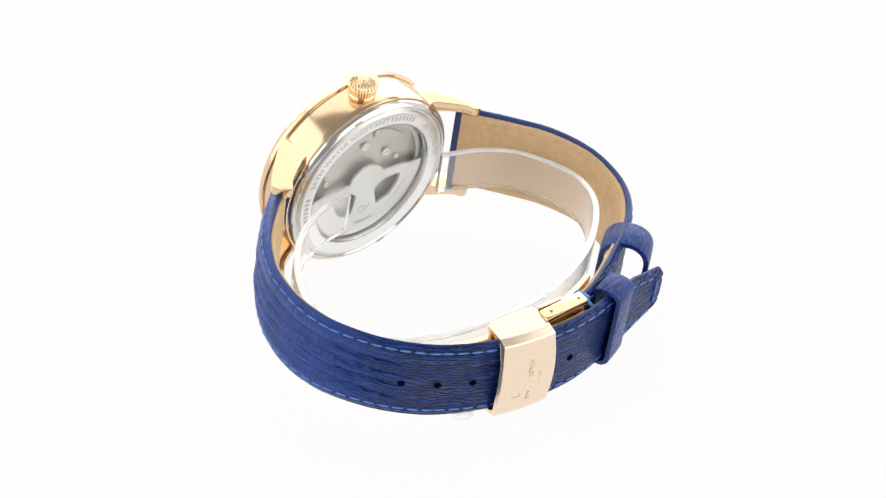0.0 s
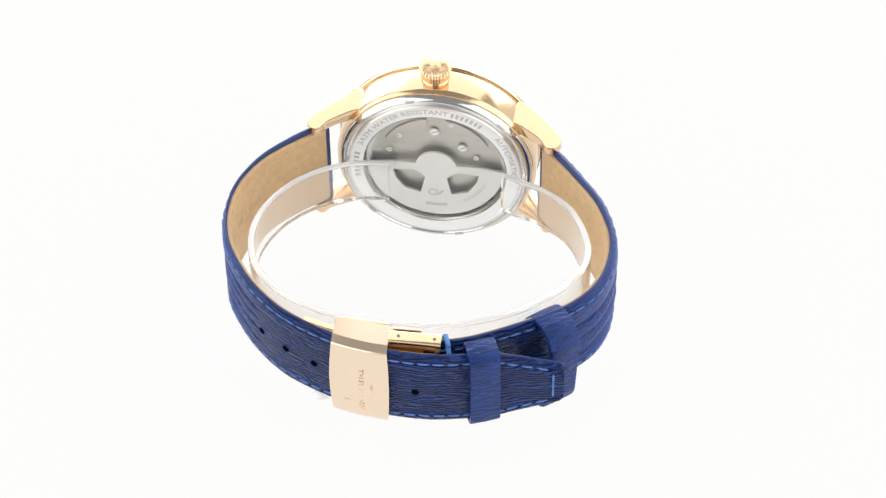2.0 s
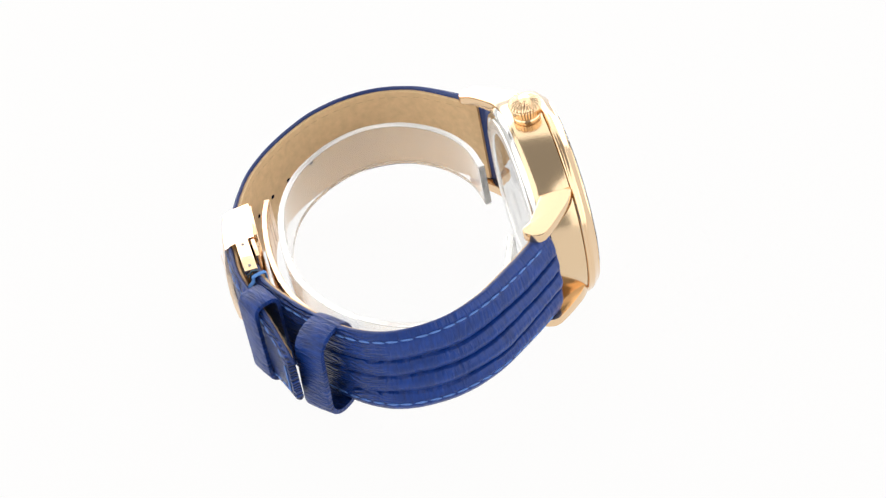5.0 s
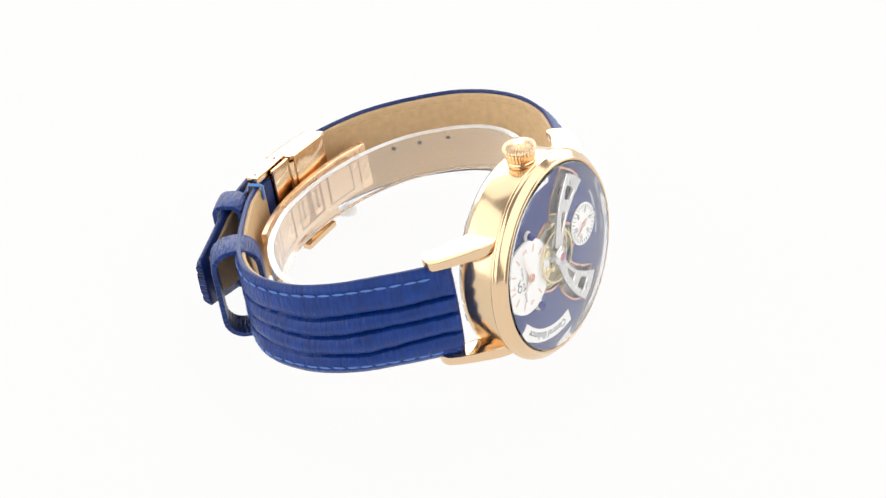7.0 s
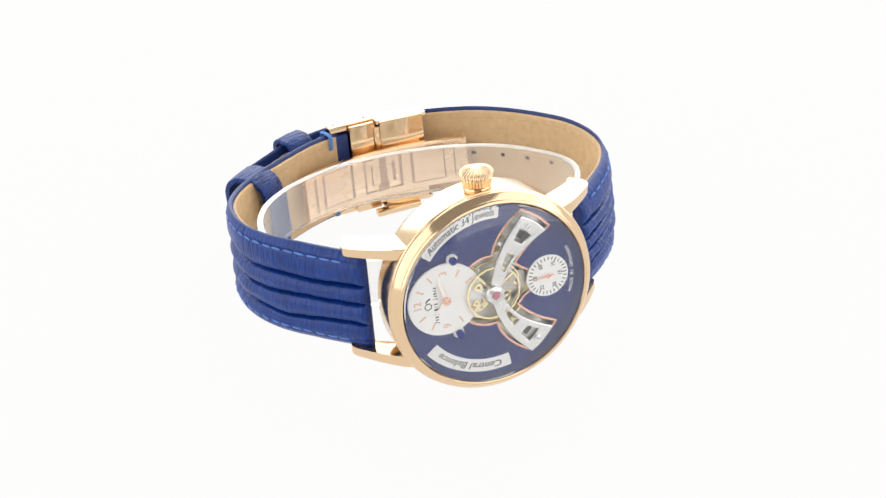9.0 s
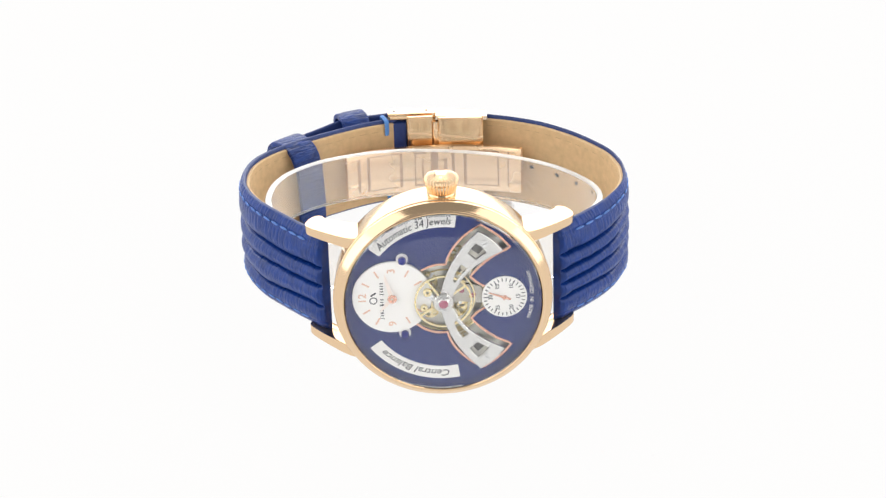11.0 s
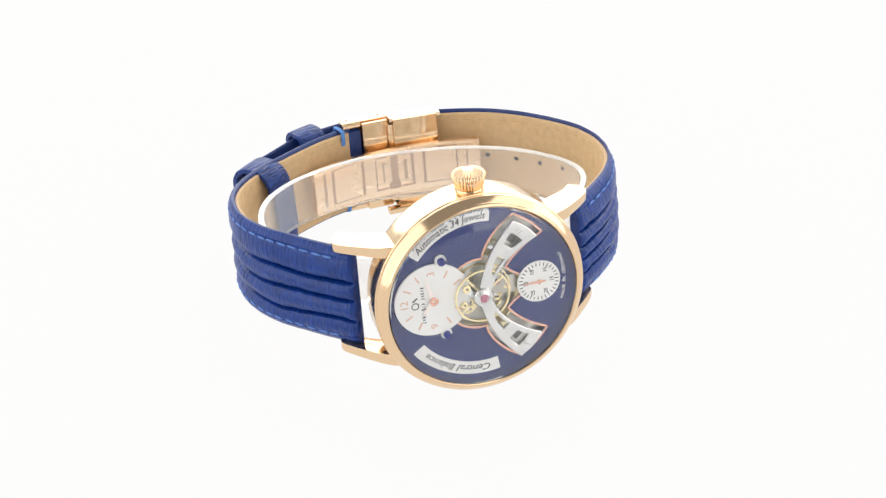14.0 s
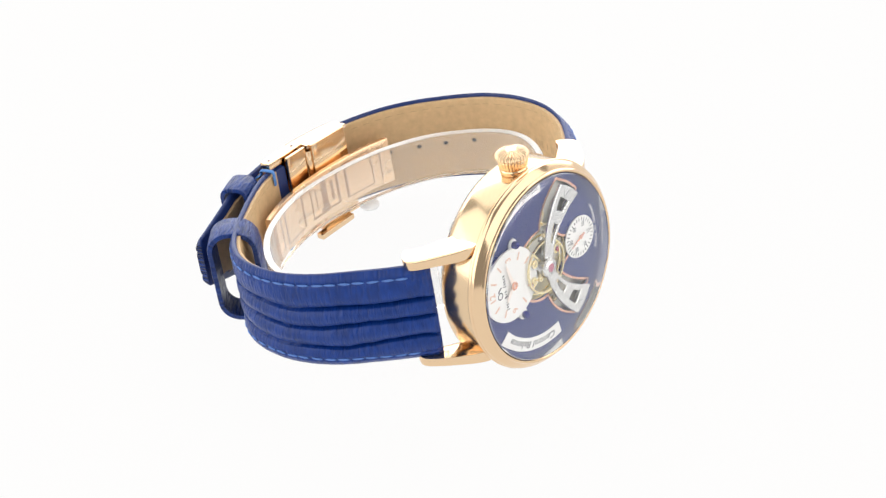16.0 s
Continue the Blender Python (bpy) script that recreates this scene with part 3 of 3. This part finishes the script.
# ---- the strap ----
LONG = [(23.0, 5.9), (25.4, 7.8), (29.2, 11.3), (34.4, 17.4), (37.8, 25.2), (38.5, 33.2), (37.6, 39.0), (35.5, 44.3), (30.3, 51.8), (24.0, 57.7), (17.7, 61.3),
        (11.5, 63.6), (6.0, 65.2), (1.0, 66.2), (-6.4, 66.4), (-14.0, 65.2), (-22.0, 63.4), (-31.2, 61.7)]
SHORT = [(-23.0, 6.1), (-25.8, 8.7), (-31.0, 15.3), (-35.7, 22.7), (-38.4, 31.0), (-38.5, 38.2), (-36.9, 44.0), (-33.6, 48.8), (-29.0, 52.8), (-21.5, 57.4), (-14.0, 61.2),
         (-7.4, 63.2)]


def strap_half(s, total, tail):
    h = np.interp(s, [0, 18, 52, 110], [10.0, 10.1, 9.45, 8.85])
    if tail:
        h = h * np.interp(s, [total - 13, total - 0.7, total], [1.0, 0.60, 0.50])
    return h


def strap_shift(s):
    return np.interp(s, [0, 18, 52, 80], [0.0, 0.05, -0.45, -0.35])


def strap_thick(s):
    return np.interp(s, [0, 3, 14, 30, 50, 110], [3.6, 4.2, 3.7, 2.5, 2.2, 2.1])


def strap_thin(s, tail):
    """The flat, unpadded stretch of the long strap half."""
    return np.interp(s, [8, 22, 66, 80], [0, 0.5, 0.5, 0]) if tail else 0.0


def relief(w, h, s, tail=True):
    """How far the padded outer face drops below the path: rounded edges, stitched hollows and soft furrows."""
    e = abs(w) / h
    drop = 0.60 * max(0.0, (e - 0.80) / 0.20) ** 2.2
    pad = np.interp(s, [0, 4, 14, 26, 45], [1.6, 1.9, 1.6, 0.8, 0.2])
    drop += pad * e ** 2.6 + 0.9 * max(0.0, 1.0 - s / 1.3) ** 2
    drop += 0.22 * math.exp(-((abs(w) - (h - 1.75)) / 0.35) ** 2)
    fade = np.interp(s, [0, 0.6, 1.8, 40, 58], [0.0, 0.5, 1.0, 0.9, 0.0])
    soft = 1.05 if tail else 1.35
    for k, base in enumerate((-0.50, -0.19, 0.12, 0.42) if tail else (-0.46, -0.03, 0.38)):
        c = (base - (0.0 if tail else 0.12 * min(s / 28, 1.0))) * h + 0.75 * noise.noise((s * 0.08, k * 7.3, 0.0)) + 0.16 * noise.noise((s * 0.42, k * 3.1, 4.0))
        drop += (2.0 + 0.5 * noise.noise((s * 0.2, k * 5.0, 9.0))) * fade * math.exp(-((w - c) / 0.27) ** 2) + 0.85 * fade * math.exp(-((w - c) / soft) ** 2)
    return drop


def build_strap(name, points, tail, label):
    n = 300 if tail else 220
    q, s = spline(points, n)
    total = s[-1]
    m = 128

    def section(i, si):
        h, th = strap_half(si, total, tail), strap_thick(si) - 0.6
        thin = strap_thin(si, tail)
        ring = [(w, min(relief(w, h, si, tail) + thin, th - 0.45)) for w in np.linspace(-h, h, m + 1)]
        rim = ring[-1][1]
        low, mid = rim + 0.35 * (th - rim), rim + 0.75 * (th - rim)
        ring += [(h + 0.12, low), (h - 0.02, mid), (h - 0.30, th), (0, th), (-h + 0.30, th), (-h + 0.02, mid), (-h - 0.12, low)]
        return [(w + strap_shift(si), d) for w, d in ring]

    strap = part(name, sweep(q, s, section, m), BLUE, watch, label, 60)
    strap.data.materials.append(BLUE_EDGE)

    def lining(i, si):
        h, th = strap_half(si, total, tail) - 0.62 - (np.interp(si, [total - 24, total - 20], [0, 1.3]) if tail else 0), strap_thick(si)
        c = strap_shift(si)
        return [(c - h, th - 0.595), (c + h, th - 0.595), (c + h, th - 0.15), (c + h - 0.15, th), (c - h + 0.15, th), (c - h, th - 0.15)]

    k0 = 3
    part("lining", sweep(q[k0:n - (8 if tail else 1)], s[k0:n - (8 if tail else 1)], lining), TAN, strap, "smooth tan leather lining", 40)
    # stitches
    st = bmesh.new()
    bmesh.ops.create_uvsphere(st, u_segments=8, v_segments=5, radius=1.0)
    for v in st.verts:
        v.co = Vector((v.co.x * 1.25, v.co.y * 0.23, v.co.z * 0.24)) * MM
    thread = bpy.data.meshes.new("stitch")
    st.to_mesh(thread)
    st.free()
    thread.materials.append(THREAD)
    thread.shade_smooth()
    inner = thread.copy()
    inner.materials[0] = TAN_THREAD
    t, nn = inward(q)
    random.seed(4)
    where = []
    d = 5.5
    end = total - (2.6 if tail else 2.0)
    while d < end:
        h = strap_half(d, total, tail)
        where += [(d, h - 1.75, 0.0), (d, -(h - 1.75), 0.0)]
        d += 2.75
    for d0, w0, _ in where[:]:
        i = int(np.searchsorted(s, d0).clip(1, len(s) - 2))
        p = q[i] + nn_of(q)[i] * (strap_thick(s[i]) - 0.03)
        t0 = tangent_of(q)[i]
        ob = new("stitch", inner)
        ob.parent = strap
        ob["label"] = "tan thread on the lining"
        mt = Matrix(((t0[0], t0[1], 0), (-t0[1], t0[0], 0), (0, 0, 1))).transposed().to_4x4() @ Matrix.Diagonal((0.85, 0.4, 0.5, 1))
        mt.translation = Vector((p[0], p[1], w0 * 0.97 + strap_shift(d0))) * MM
        ob.matrix_local = mt
    if tail:
        where += [(total - 2.2, w, 90.0) for w in (-1.9, 0.1, 2.1)]
    for d, w, turn in where:
        i = int(np.searchsorted(s, d).clip(1, len(s) - 2))
        h = strap_half(d, total, tail)
        p = q[i] + nn[i] * (min(relief(w, h, s[i], tail) + strap_thin(s[i], tail), strap_thick(s[i]) - 1.05) - 0.10)
        slope = (strap_half(d + 1, total, tail) - strap_half(d - 1, total, tail)) / 2 * (1 if w > 0 else -1)
        along = Vector((t[i][0], t[i][1], slope + random.uniform(-0.06, 0.06))).normalized()
        out = Vector((-nn[i][0], -nn[i][1], 0))
        across = out.cross(along).normalized()
        if turn:
            along, across = Vector((0, 0, 1)), Vector((t[i][0], t[i][1], 0))
        ob = new("stitch", thread)
        ob.parent = strap
        mt = Matrix((along, out, across)).transposed().to_4x4()
        mt.translation = Vector((p[0], p[1], w + strap_shift(d))) * MM
        ob.matrix_local = mt
    return strap, q, s


def build_holes(strap, q, s):
    t, nn = inward(q)
    disc = bmesh.new()
    bmesh.ops.create_cone(disc, cap_ends=True, segments=16, radius1=0.72 * MM, radius2=0.72 * MM, depth=0.5 * MM)
    me = bpy.data.meshes.new("hole")
    disc.to_mesh(me)
    disc.free()
    me.materials.append(HOLE)
    for x, y, w in ((33.9, 44.6, -0.9), (30.6, 50.0, -1.2), (26.4, 53.9, -1.2), (21.1, 58.2, -1.0), (15.4, 61.6, -0.8), (-4.0, 66.4, -0.8)):
        i = int(np.argmin(np.sum((q - np.array((x, y))) ** 2, axis=1)))
        ob = new("hole", me)
        ob.parent = strap
        out = Vector((-nn[i][0], -nn[i][1], 0))
        along = Vector((t[i][0], t[i][1], 0))
        mt = Matrix((along, out.cross(along), out)).transposed().to_4x4()
        p = q[i] + nn[i] * (relief(w, 9, s[i]) + strap_thin(s[i], True) + 0.2)
        mt.translation = Vector((p[0], p[1], w)) * MM
        ob.matrix_local = mt
        back = new("hole", me)
        back.parent = strap
        p = q[i] + nn[i] * (strap_thick(s[i]) - 0.22)
        mb = mt @ Matrix.Diagonal((0.75, 0.6, 1, 1))
        mb.translation = Vector((p[0], p[1], w)) * MM
        back.matrix_local = mb


def build_stamp(strap, q, s):
    """A worn line stamped into the lining, as plain marks."""
    t, nn = inward(q)
    random.seed(9)
    d = 20.0
    while d < 33.0:
        i = int(np.searchsorted(s, d))
        me = flat_mesh("stamp", [bar(0, 0, random.uniform(0.35, 0.75), random.uniform(1.2, 1.9))], 0.03)
        p = q[i] + nn[i] * (strap_thick(s[i]) - 0.005)
        m = Matrix(((t[i][0], t[i][1], 0), (0, 0, 1), (nn[i][0], nn[i][1], 0))).transposed().to_4x4()
        m.translation = Vector((p[0], p[1], 0.6 + strap_shift(d))) * MM
        me.transform(m)
        part_of("stamp", me, TAN_STAMP, strap, "worn stamped mark on the lining", 0)
        d += random.choice((1.0, 1.1, 1.9))


def loop_band(name, x, y, angle, half, outer, inner, width, thick, mat, label, lean=0.0, z=0.0, round_=1.6):
    """A flat leather loop round the strap at (x, y); angle is the strap's direction there."""
    bm = bmesh.new()
    layer = bm.loops.layers.uv.new("UVMap")
    corners = [(-half, -outer), (half, -outer), (half, inner), (-half, inner)]
    path = []
    for k, (w, d) in enumerate(corners):
        sw, sd = (1 if w > 0 else -1), (1 if d > 0 else -1)
        cw, cd = w - sw * round_, d - sd * round_
        a0 = {(-1, -1): 180, (1, -1): 270, (1, 1): 0, (-1, 1): 90}[(sw, sd)]
        for j in range(7):
            a = radians(a0 + 15 * j)
            path.append((cw + round_ * math.cos(a), cd + round_ * math.sin(a), math.cos(a), math.sin(a)))
    c, sn = math.cos(radians(angle)), math.sin(radians(angle))
    ax, nx = np.array((c, sn)), np.array((-sn, c))
    if nx @ (CENTRE - np.array((x, y))) < 0:
        nx = -nx
    rings = []
    run, last = 0.0, None
    for w, d, nw, nd in path + [path[0]]:
        if last is not None:
            run += math.hypot(w - last[0], d - last[1])
        last = (w, d)
        ring = []
        for u, e in ((-width / 2, 0.1), (-width / 2 + 0.25, 0.0), (0.0, -0.08), (width / 2 - 0.25, 0.0), (width / 2, 0.1), (width / 2, thick), (-width / 2, thick)):
            ww, dd = w - nw * e, d - nd * e
            p = np.array((x, y)) + ax * (u + lean * ww) + nx * dd
            ring.append((bm.verts.new((p[0] * MM, p[1] * MM, (ww + z) * MM)), ((60 + run) * MM, u * MM)))
        rings.append(ring)
    for a, b in zip(rings, rings[1:]):
        m = len(a)
        for k in range(m):
            quad = (a[k], a[(k + 1) % m], b[(k + 1) % m], b[k])
            f = bm.faces.new([v for v, _ in quad])
            for lp, (_, uv) in zip(f.loops, quad):
                lp[layer].uv = uv
    bmesh.ops.remove_doubles(bm, verts=bm.verts, dist=1e-6)
    return part(name, bm, mat, watch, label, 50)


def build_clasp():
    # outer cover: a bowed shell that wraps round the strap
    xs = np.linspace(1.2, 11.6, 9)

    def cover_y(x):
        return 67.5 - 0.16 * (x - 1.0) - 0.012 * (x - 6) ** 2

    bm = bmesh.new()
    rings = []
    for x in xs:
        yo, yi = cover_y(x), 60.2 - 0.10 * (x - 1)
        sect = [(yi, 9.95), (yo - 2.6, 9.45), (yo - 1.05, 8.78), (yo - 0.88, 8.58), (yo - 0.15, 4.6), (yo + 0.25, 1.0), (yo + 0.35, -2.0), (yo + 0.2, -5.5), (yo - 0.1, -8.4), (yo - 0.7, -9.6), (yo - 2.4, -10.1), (yi, -9.9),
                (yi, -9.2), (yo - 2.2, -9.2), (yo - 1.2, -8.4), (yo - 0.6, -2.0), (yo - 1.0, 4.4), (yo - 1.9, 7.3), (yo - 2.9, 8.5), (yi, 9.1)]
        rings.append([bm.verts.new(((6.4 + (x - 6.4) * (1.0 + 0.10 * (1 - (z / 10) ** 2))) * MM, y * MM, z * MM)) for y, z in sect])
    m = len(rings[0])
    for a, b in zip(rings, rings[1:]):
        for k in range(m):
            bm.faces.new((a[k], a[(k + 1) % m], b[(k + 1) % m], b[k]))
    bm.faces.new(rings[0])
    bm.faces.new(rings[-1])
    clasp = tagged(new("clasp"))
    clasp.parent = watch
    clasp["label"] = "polished rose-gold folding clasp"
    cover = part("clasp_cover", bm, GOLD_CLASP_GLARE, clasp, "engraved rose-gold cover plate", 16)

    def on_cover(x, z, w, h):
        me = flat_mesh("engraving", [bar(0, 0, w, h)], 0.03)
        me.transform(Matrix.Translation((x * MM, (cover_y(x) + 0.30) * MM, z * MM)) @ Matrix.Rotation(-0.16, 4, "Z") @ BACK)
        part_of("engraving", me, GOLD_ENGRAVED, clasp, "", 0)

    random.seed(11)
    z = -6.6
    for k in range(14):
        if k not in (4, 8):
            on_cover(6.0, z, random.uniform(0.75, 1.15), 0.2)
            on_cover(6.0 + random.uniform(-0.35, 0.35), z + 0.3, 0.2, 0.5)
        z += 0.78
    for k in range(8):
        on_cover(4.0, -2.6 + 0.45 * k, 0.45, 0.2)
    for x, z, w, h in ((8.6, -4.6, 1.5, 0.22), (9.3, -3.8, 0.22, 1.6), (7.9, -3.8, 0.22, 1.6), (9.3, -1.9, 0.22, 1.5), (8.6, -2.0, 1.4, 0.22), (7.9, -1.9, 0.22, 1.5)):
        on_cover(x, z, w, h)
    # inner walls of the two hinged boxes
    for x0, x1, y0, y1 in ((1.6, 10.8, 59.4, 60.3), (-4.7, 0.7, 60.2, 61.0)):
        wall = box(x0, x1, y0, y1, -9.6, 9.9, 0.3)
        if x0 > 0:
            for v in wall.verts:
                v.co.y -= 0.07 * (v.co.x - 1 * MM)
        part("hinge_wall", wall, GOLD, clasp)
    for z0, z1 in ((8.8, 10.2), (-9.8, -8.4)):
        arm = box(-8.6, 1.3, 61.4, 64.0, z0, z1, 0.3)
        part("hinge_arm", arm, GOLD, clasp)
    part("hinge_plate", box(-8.3, 1.2, 63.0, 63.7, -8.3, 8.7, 0.2), GOLD, clasp)
    for x in (-7.3, -0.6):
        pin = lathe([(0.3, 9.8), (0.3, 10.28), (0.05, 10.28)], 16, "z")
        bmesh.ops.translate(pin, verts=pin.verts, vec=(x * MM, 62.7 * MM, 0))
        part("pin", pin, DARK_STEEL, clasp)
    rod = lathe([(1.0, -8.4), (1.0, 8.8)], 20, "z")
    bmesh.ops.translate(rod, verts=rod.verts, vec=(1.2 * MM, 60.6 * MM, 0))
    part("hinge_rod", rod, GOLD, clasp)
    part("strap_end", box(-7.9, -4.8, 60.9, 63.7, -8.6, 8.3, 0.5), BLUE_EDGE, clasp, "folded blue leather strap end")
    # the curved deployment plate under the boxes
    q, s = spline([(18.6, 55.7), (13.0, 57.4), (6.0, 58.4), (0.0, 58.7), (-7.0, 58.3), (-13.0, 57.0), (-17.8, 55.2)], 120)
    part("blade", sweep(q, s, lambda i, si: [(-5.6, 0.15), (-5.4, 0), (4.0, 0), (4.2, 0.15), (4.2, 1.05), (4.0, 1.2), (-5.4, 1.2), (-5.6, 1.05)]), GOLD_SATIN, clasp, "curved rose-gold deployment blade", 40)
    t, nn = inward(q)

    # Strips on the blade, coloured darker to stand for the shade in slots.
    def slot_shade(a0, a1, z0, z1, mat, lift):
        k0, k1 = np.searchsorted(s, a0), np.searchsorted(s, a1)
        part("slot_shade", sweep(q[k0:k1 + 1], s[k0:k1 + 1], lambda i, si: [(z0, 1.15), (z1, 1.15), (z1, 1.2 + lift), (z0, 1.2 + lift)]), mat, clasp)

    slot = plain("slot_shadow", (0.50, 0.32, 0.21), 0.4, 0.8)
    for a, wd in ((2.3, 0.5), (4.4, 0.4), (11.4, 0.8), (24.8, 0.8), (32.2, 0.4), (34.3, 0.5)):
        slot_shade(a, a + wd, -4.3, 3.3, slot, 0.02)
    for a in (4.9, 25.7):
        slot_shade(a, a + 6.4, 3.15, 3.4, slot, 0.025)
        slot_shade(a, a + 6.4, -4.4, -4.15, slot, 0.025)
    for a, b, z0, z1 in ((14.0, 14.4, -4.3, 3.4), (15.6, 16.0, -2.6, 1.8), (14.0, 16.6, 2.9, 3.3), (14.0, 16.6, -4.3, -3.9), (17.4, 19.0, -3.2, 3.4), (20.4, 20.8, -2.6, 1.8), (22.0, 22.4, -4.3, 3.4),
                         (19.8, 22.4, 2.9, 3.3), (19.8, 22.4, -4.3, -3.9), (17.0, 19.4, -4.4, -2.9)):
        slot_shade(a, b, z0, z1, slot, 0.03)
    # foot of the clasp that shows under the blade
    foot = box(-1.0, 8.6, 58.0, 59.8, -10.7, -9.5, 0.25)
    part("hinge_foot", foot, GOLD, clasp)


def build_keepers():
    loop_band("keeper", -15.9, 62.8, 22.0, 9.6, 3.4, 2.7, 5.7, 0.9, BLUE_LOOP, "fixed blue leather keeper loop", 0.0, 0.3, 2.3)
    loop_band("keeper", -28.3, 54.8, 39.0, 10.3, 4.0, 5.9, 6.2, 1.0, BLUE_LOOP, "loose blue leather keeper loop", -0.06, -1.3, 4.4)
    for sz in (1, -1):
        q, s = spline([(-1.6, 7.4), (-0.3, 8.3), (-0.25, 9.15), (0.9, 9.25), (2.35, 9.0), (2.5, 7.6), (2.45, 6.0)], 30)
        bm = bmesh.new()
        rings = []
        for k in range(len(q)):
            tt = q[min(k + 1, len(q) - 1)] - q[max(k - 1, 0)]
            tt /= np.linalg.norm(tt)
            ring = []
            for j in range(8):
                a = 2 * math.pi * j / 8
                u, e = 0.48 * math.cos(a), 0.22 * math.sin(a)
                d, w = q[k][0] - tt[1] * e, (q[k][1] + tt[0] * e) * sz
                x, y = -9.7 + 0.94 * u + 0.34 * d, 62.55 + 0.34 * u - 0.94 * d
                ring.append(bm.verts.new((x * MM, y * MM, w * MM)))
            rings.append(ring)
        for ra, rb in zip(rings, rings[1:]):
            for j in range(8):
                bm.faces.new((ra[j], ra[(j + 1) % 8], rb[(j + 1) % 8], rb[j]))
        bm.faces.new(rings[0])
        bm.faces.new(rings[-1])
        part("bartack", bm, BARTACK, watch, "light blue bar-tack thread", 60)


build_case()
build_crown()
DIAL = build_dial()
SECONDS = build_seconds_hand()
build_back()
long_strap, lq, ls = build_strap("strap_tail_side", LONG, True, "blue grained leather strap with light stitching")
build_holes(long_strap, lq, ls)
build_stamp(long_strap, lq, ls)
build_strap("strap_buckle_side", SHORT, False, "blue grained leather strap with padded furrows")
build_clasp()
build_keepers()


# ---- the clear cuff inside the strap ----
CUFF = [(8.8, 12.3), (15.8, 13.2), (22.6, 16.3), (28.2, 21.6), (32.2, 29.0), (32.8, 36.0), (30.0, 43.3), (23.5, 49.6), (14.0, 53.8), (3.0, 55.6), (-7.0, 55.4), (-14.5, 53.6), (-23.0, 49.6),
        (-29.8, 43.4), (-33.0, 37.0), (-33.0, 30.0), (-29.3, 21.5), (-23.0, 16.3), (-14.3, 12.8)]


def build_cuff():
    q, s = spline(CUFF, 160)

    def lean(i):
        """The cuff sits a little askew in the strap."""
        return -0.055 * q[i][0] * np.interp(q[i][1], [24, 44], [0.0, 1.0]) - 0.25

    bm = sweep(q, s, lambda i, si: [(w + lean(i), d) for w, d in ((-4.75, 0.0), (4.75, 0.0), (4.75, 1.3), (-4.75, 1.3))])
    bmesh.ops.recalc_face_normals(bm, faces=bm.faces)
    me = bpy.data.meshes.new("watch_cuff")
    bm.to_mesh(me)
    bm.free()
    me.materials.append(ACRYLIC)
    me.shade_smooth()
    me.set_sharp_from_angle(angle=radians(40))
    ob = tagged(new("watch_cuff", me), "clear plastic C-shaped display cuff inside the watch strap", "watch cuff")
    ob.visible_shadow = False
    for sz in (1, -1):
        rim = sweep(q, s, lambda i, si: [(sz * w + lean(i), d) for w, d in ((4.77, 0.08), (4.95, 0.12), (5.08, 0.35), (5.12, 0.65), (5.08, 0.95), (4.95, 1.18), (4.77, 1.22))])
        part("rim", rim, FROST_EDGE, ob, "frosted cut edge", 50).visible_shadow = False
    return ob


def build_dot():
    bm = lathe([(2.1, 0.0), (2.1, 0.5), (1.9, 1.0), (1.2, 1.35), (0.05, 1.45)], 32, "z")
    me = bpy.data.meshes.new("bumper_dot")
    bmesh.ops.recalc_face_normals(bm, faces=bm.faces)
    bm.to_mesh(me)
    bm.free()
    me.materials.append(FROST)
    me.shade_smooth()
    return tagged(new("bumper_dot", me), "small frosted round bumper dot on the white table", "bumper dot")


cuff = build_cuff()
dot = build_dot()

# ---- the turn: the watch, its cuff and the dot ride on the turning table ----
LYING = Matrix(((0.99834, -0.05181, -0.02511, 0.002816), (0.05528, 0.98453, 0.16625, -0.026192), (0.01611, -0.16737, 0.98576, -0.000375), (0, 0, 0, 1)))
TURN = [(0.0, 214.89), (0.5, 203.5), (1.0, 191.9), (1.5, 180.35), (2.0, 168.8), (2.5, 157.4), (3.0, 146.1), (3.5, 135.05), (4.0, 124.1), (4.2, 119.5), (5.25, 95.0), (6.3, 70.6), (6.5, 65.9), (7.0, 54.7),
        (7.5, 44.65), (8.0, 35.3), (8.5, 26.9), (9.0, 19.3), (9.5, 12.9), (10.0, 7.5), (10.2, 5.1), (10.7, 0.7), (11.2, -1.9), (11.65, -2.6), (12.0, -2.2), (12.3, -1.2), (12.5, 0.0), (13.0, 3.93),
        (13.5, 8.65), (14.0, 14.6), (14.5, 21.3), (15.0, 29.1), (15.5, 37.5), (16.0, 46.43)]
TICK = [(0.0, -101.0), (4.0, -57.0), (8.0, -13.0), (11.3, 23.2), (11.65, 25.5), (12.0, 23.2), (14.0, 1.3), (16.0, -20.6)]


def motions():
    turned = [(t, pose(0, 0, 0, 0, 0, a)) for t, a in TURN]
    walk(watch, [(t, m @ LYING) for t, m in turned])
    walk(cuff, [(t, m @ LYING) for t, m in turned])
    walk(dot, [(t, m @ pose(0.0149, 0.0316, FLOOR)) for t, m in turned])
    walk(SECONDS, [(t, pose(11.4 * MM, -0.37 * MM, 0, 0, a, 0)) for t, a in TICK])


motions()
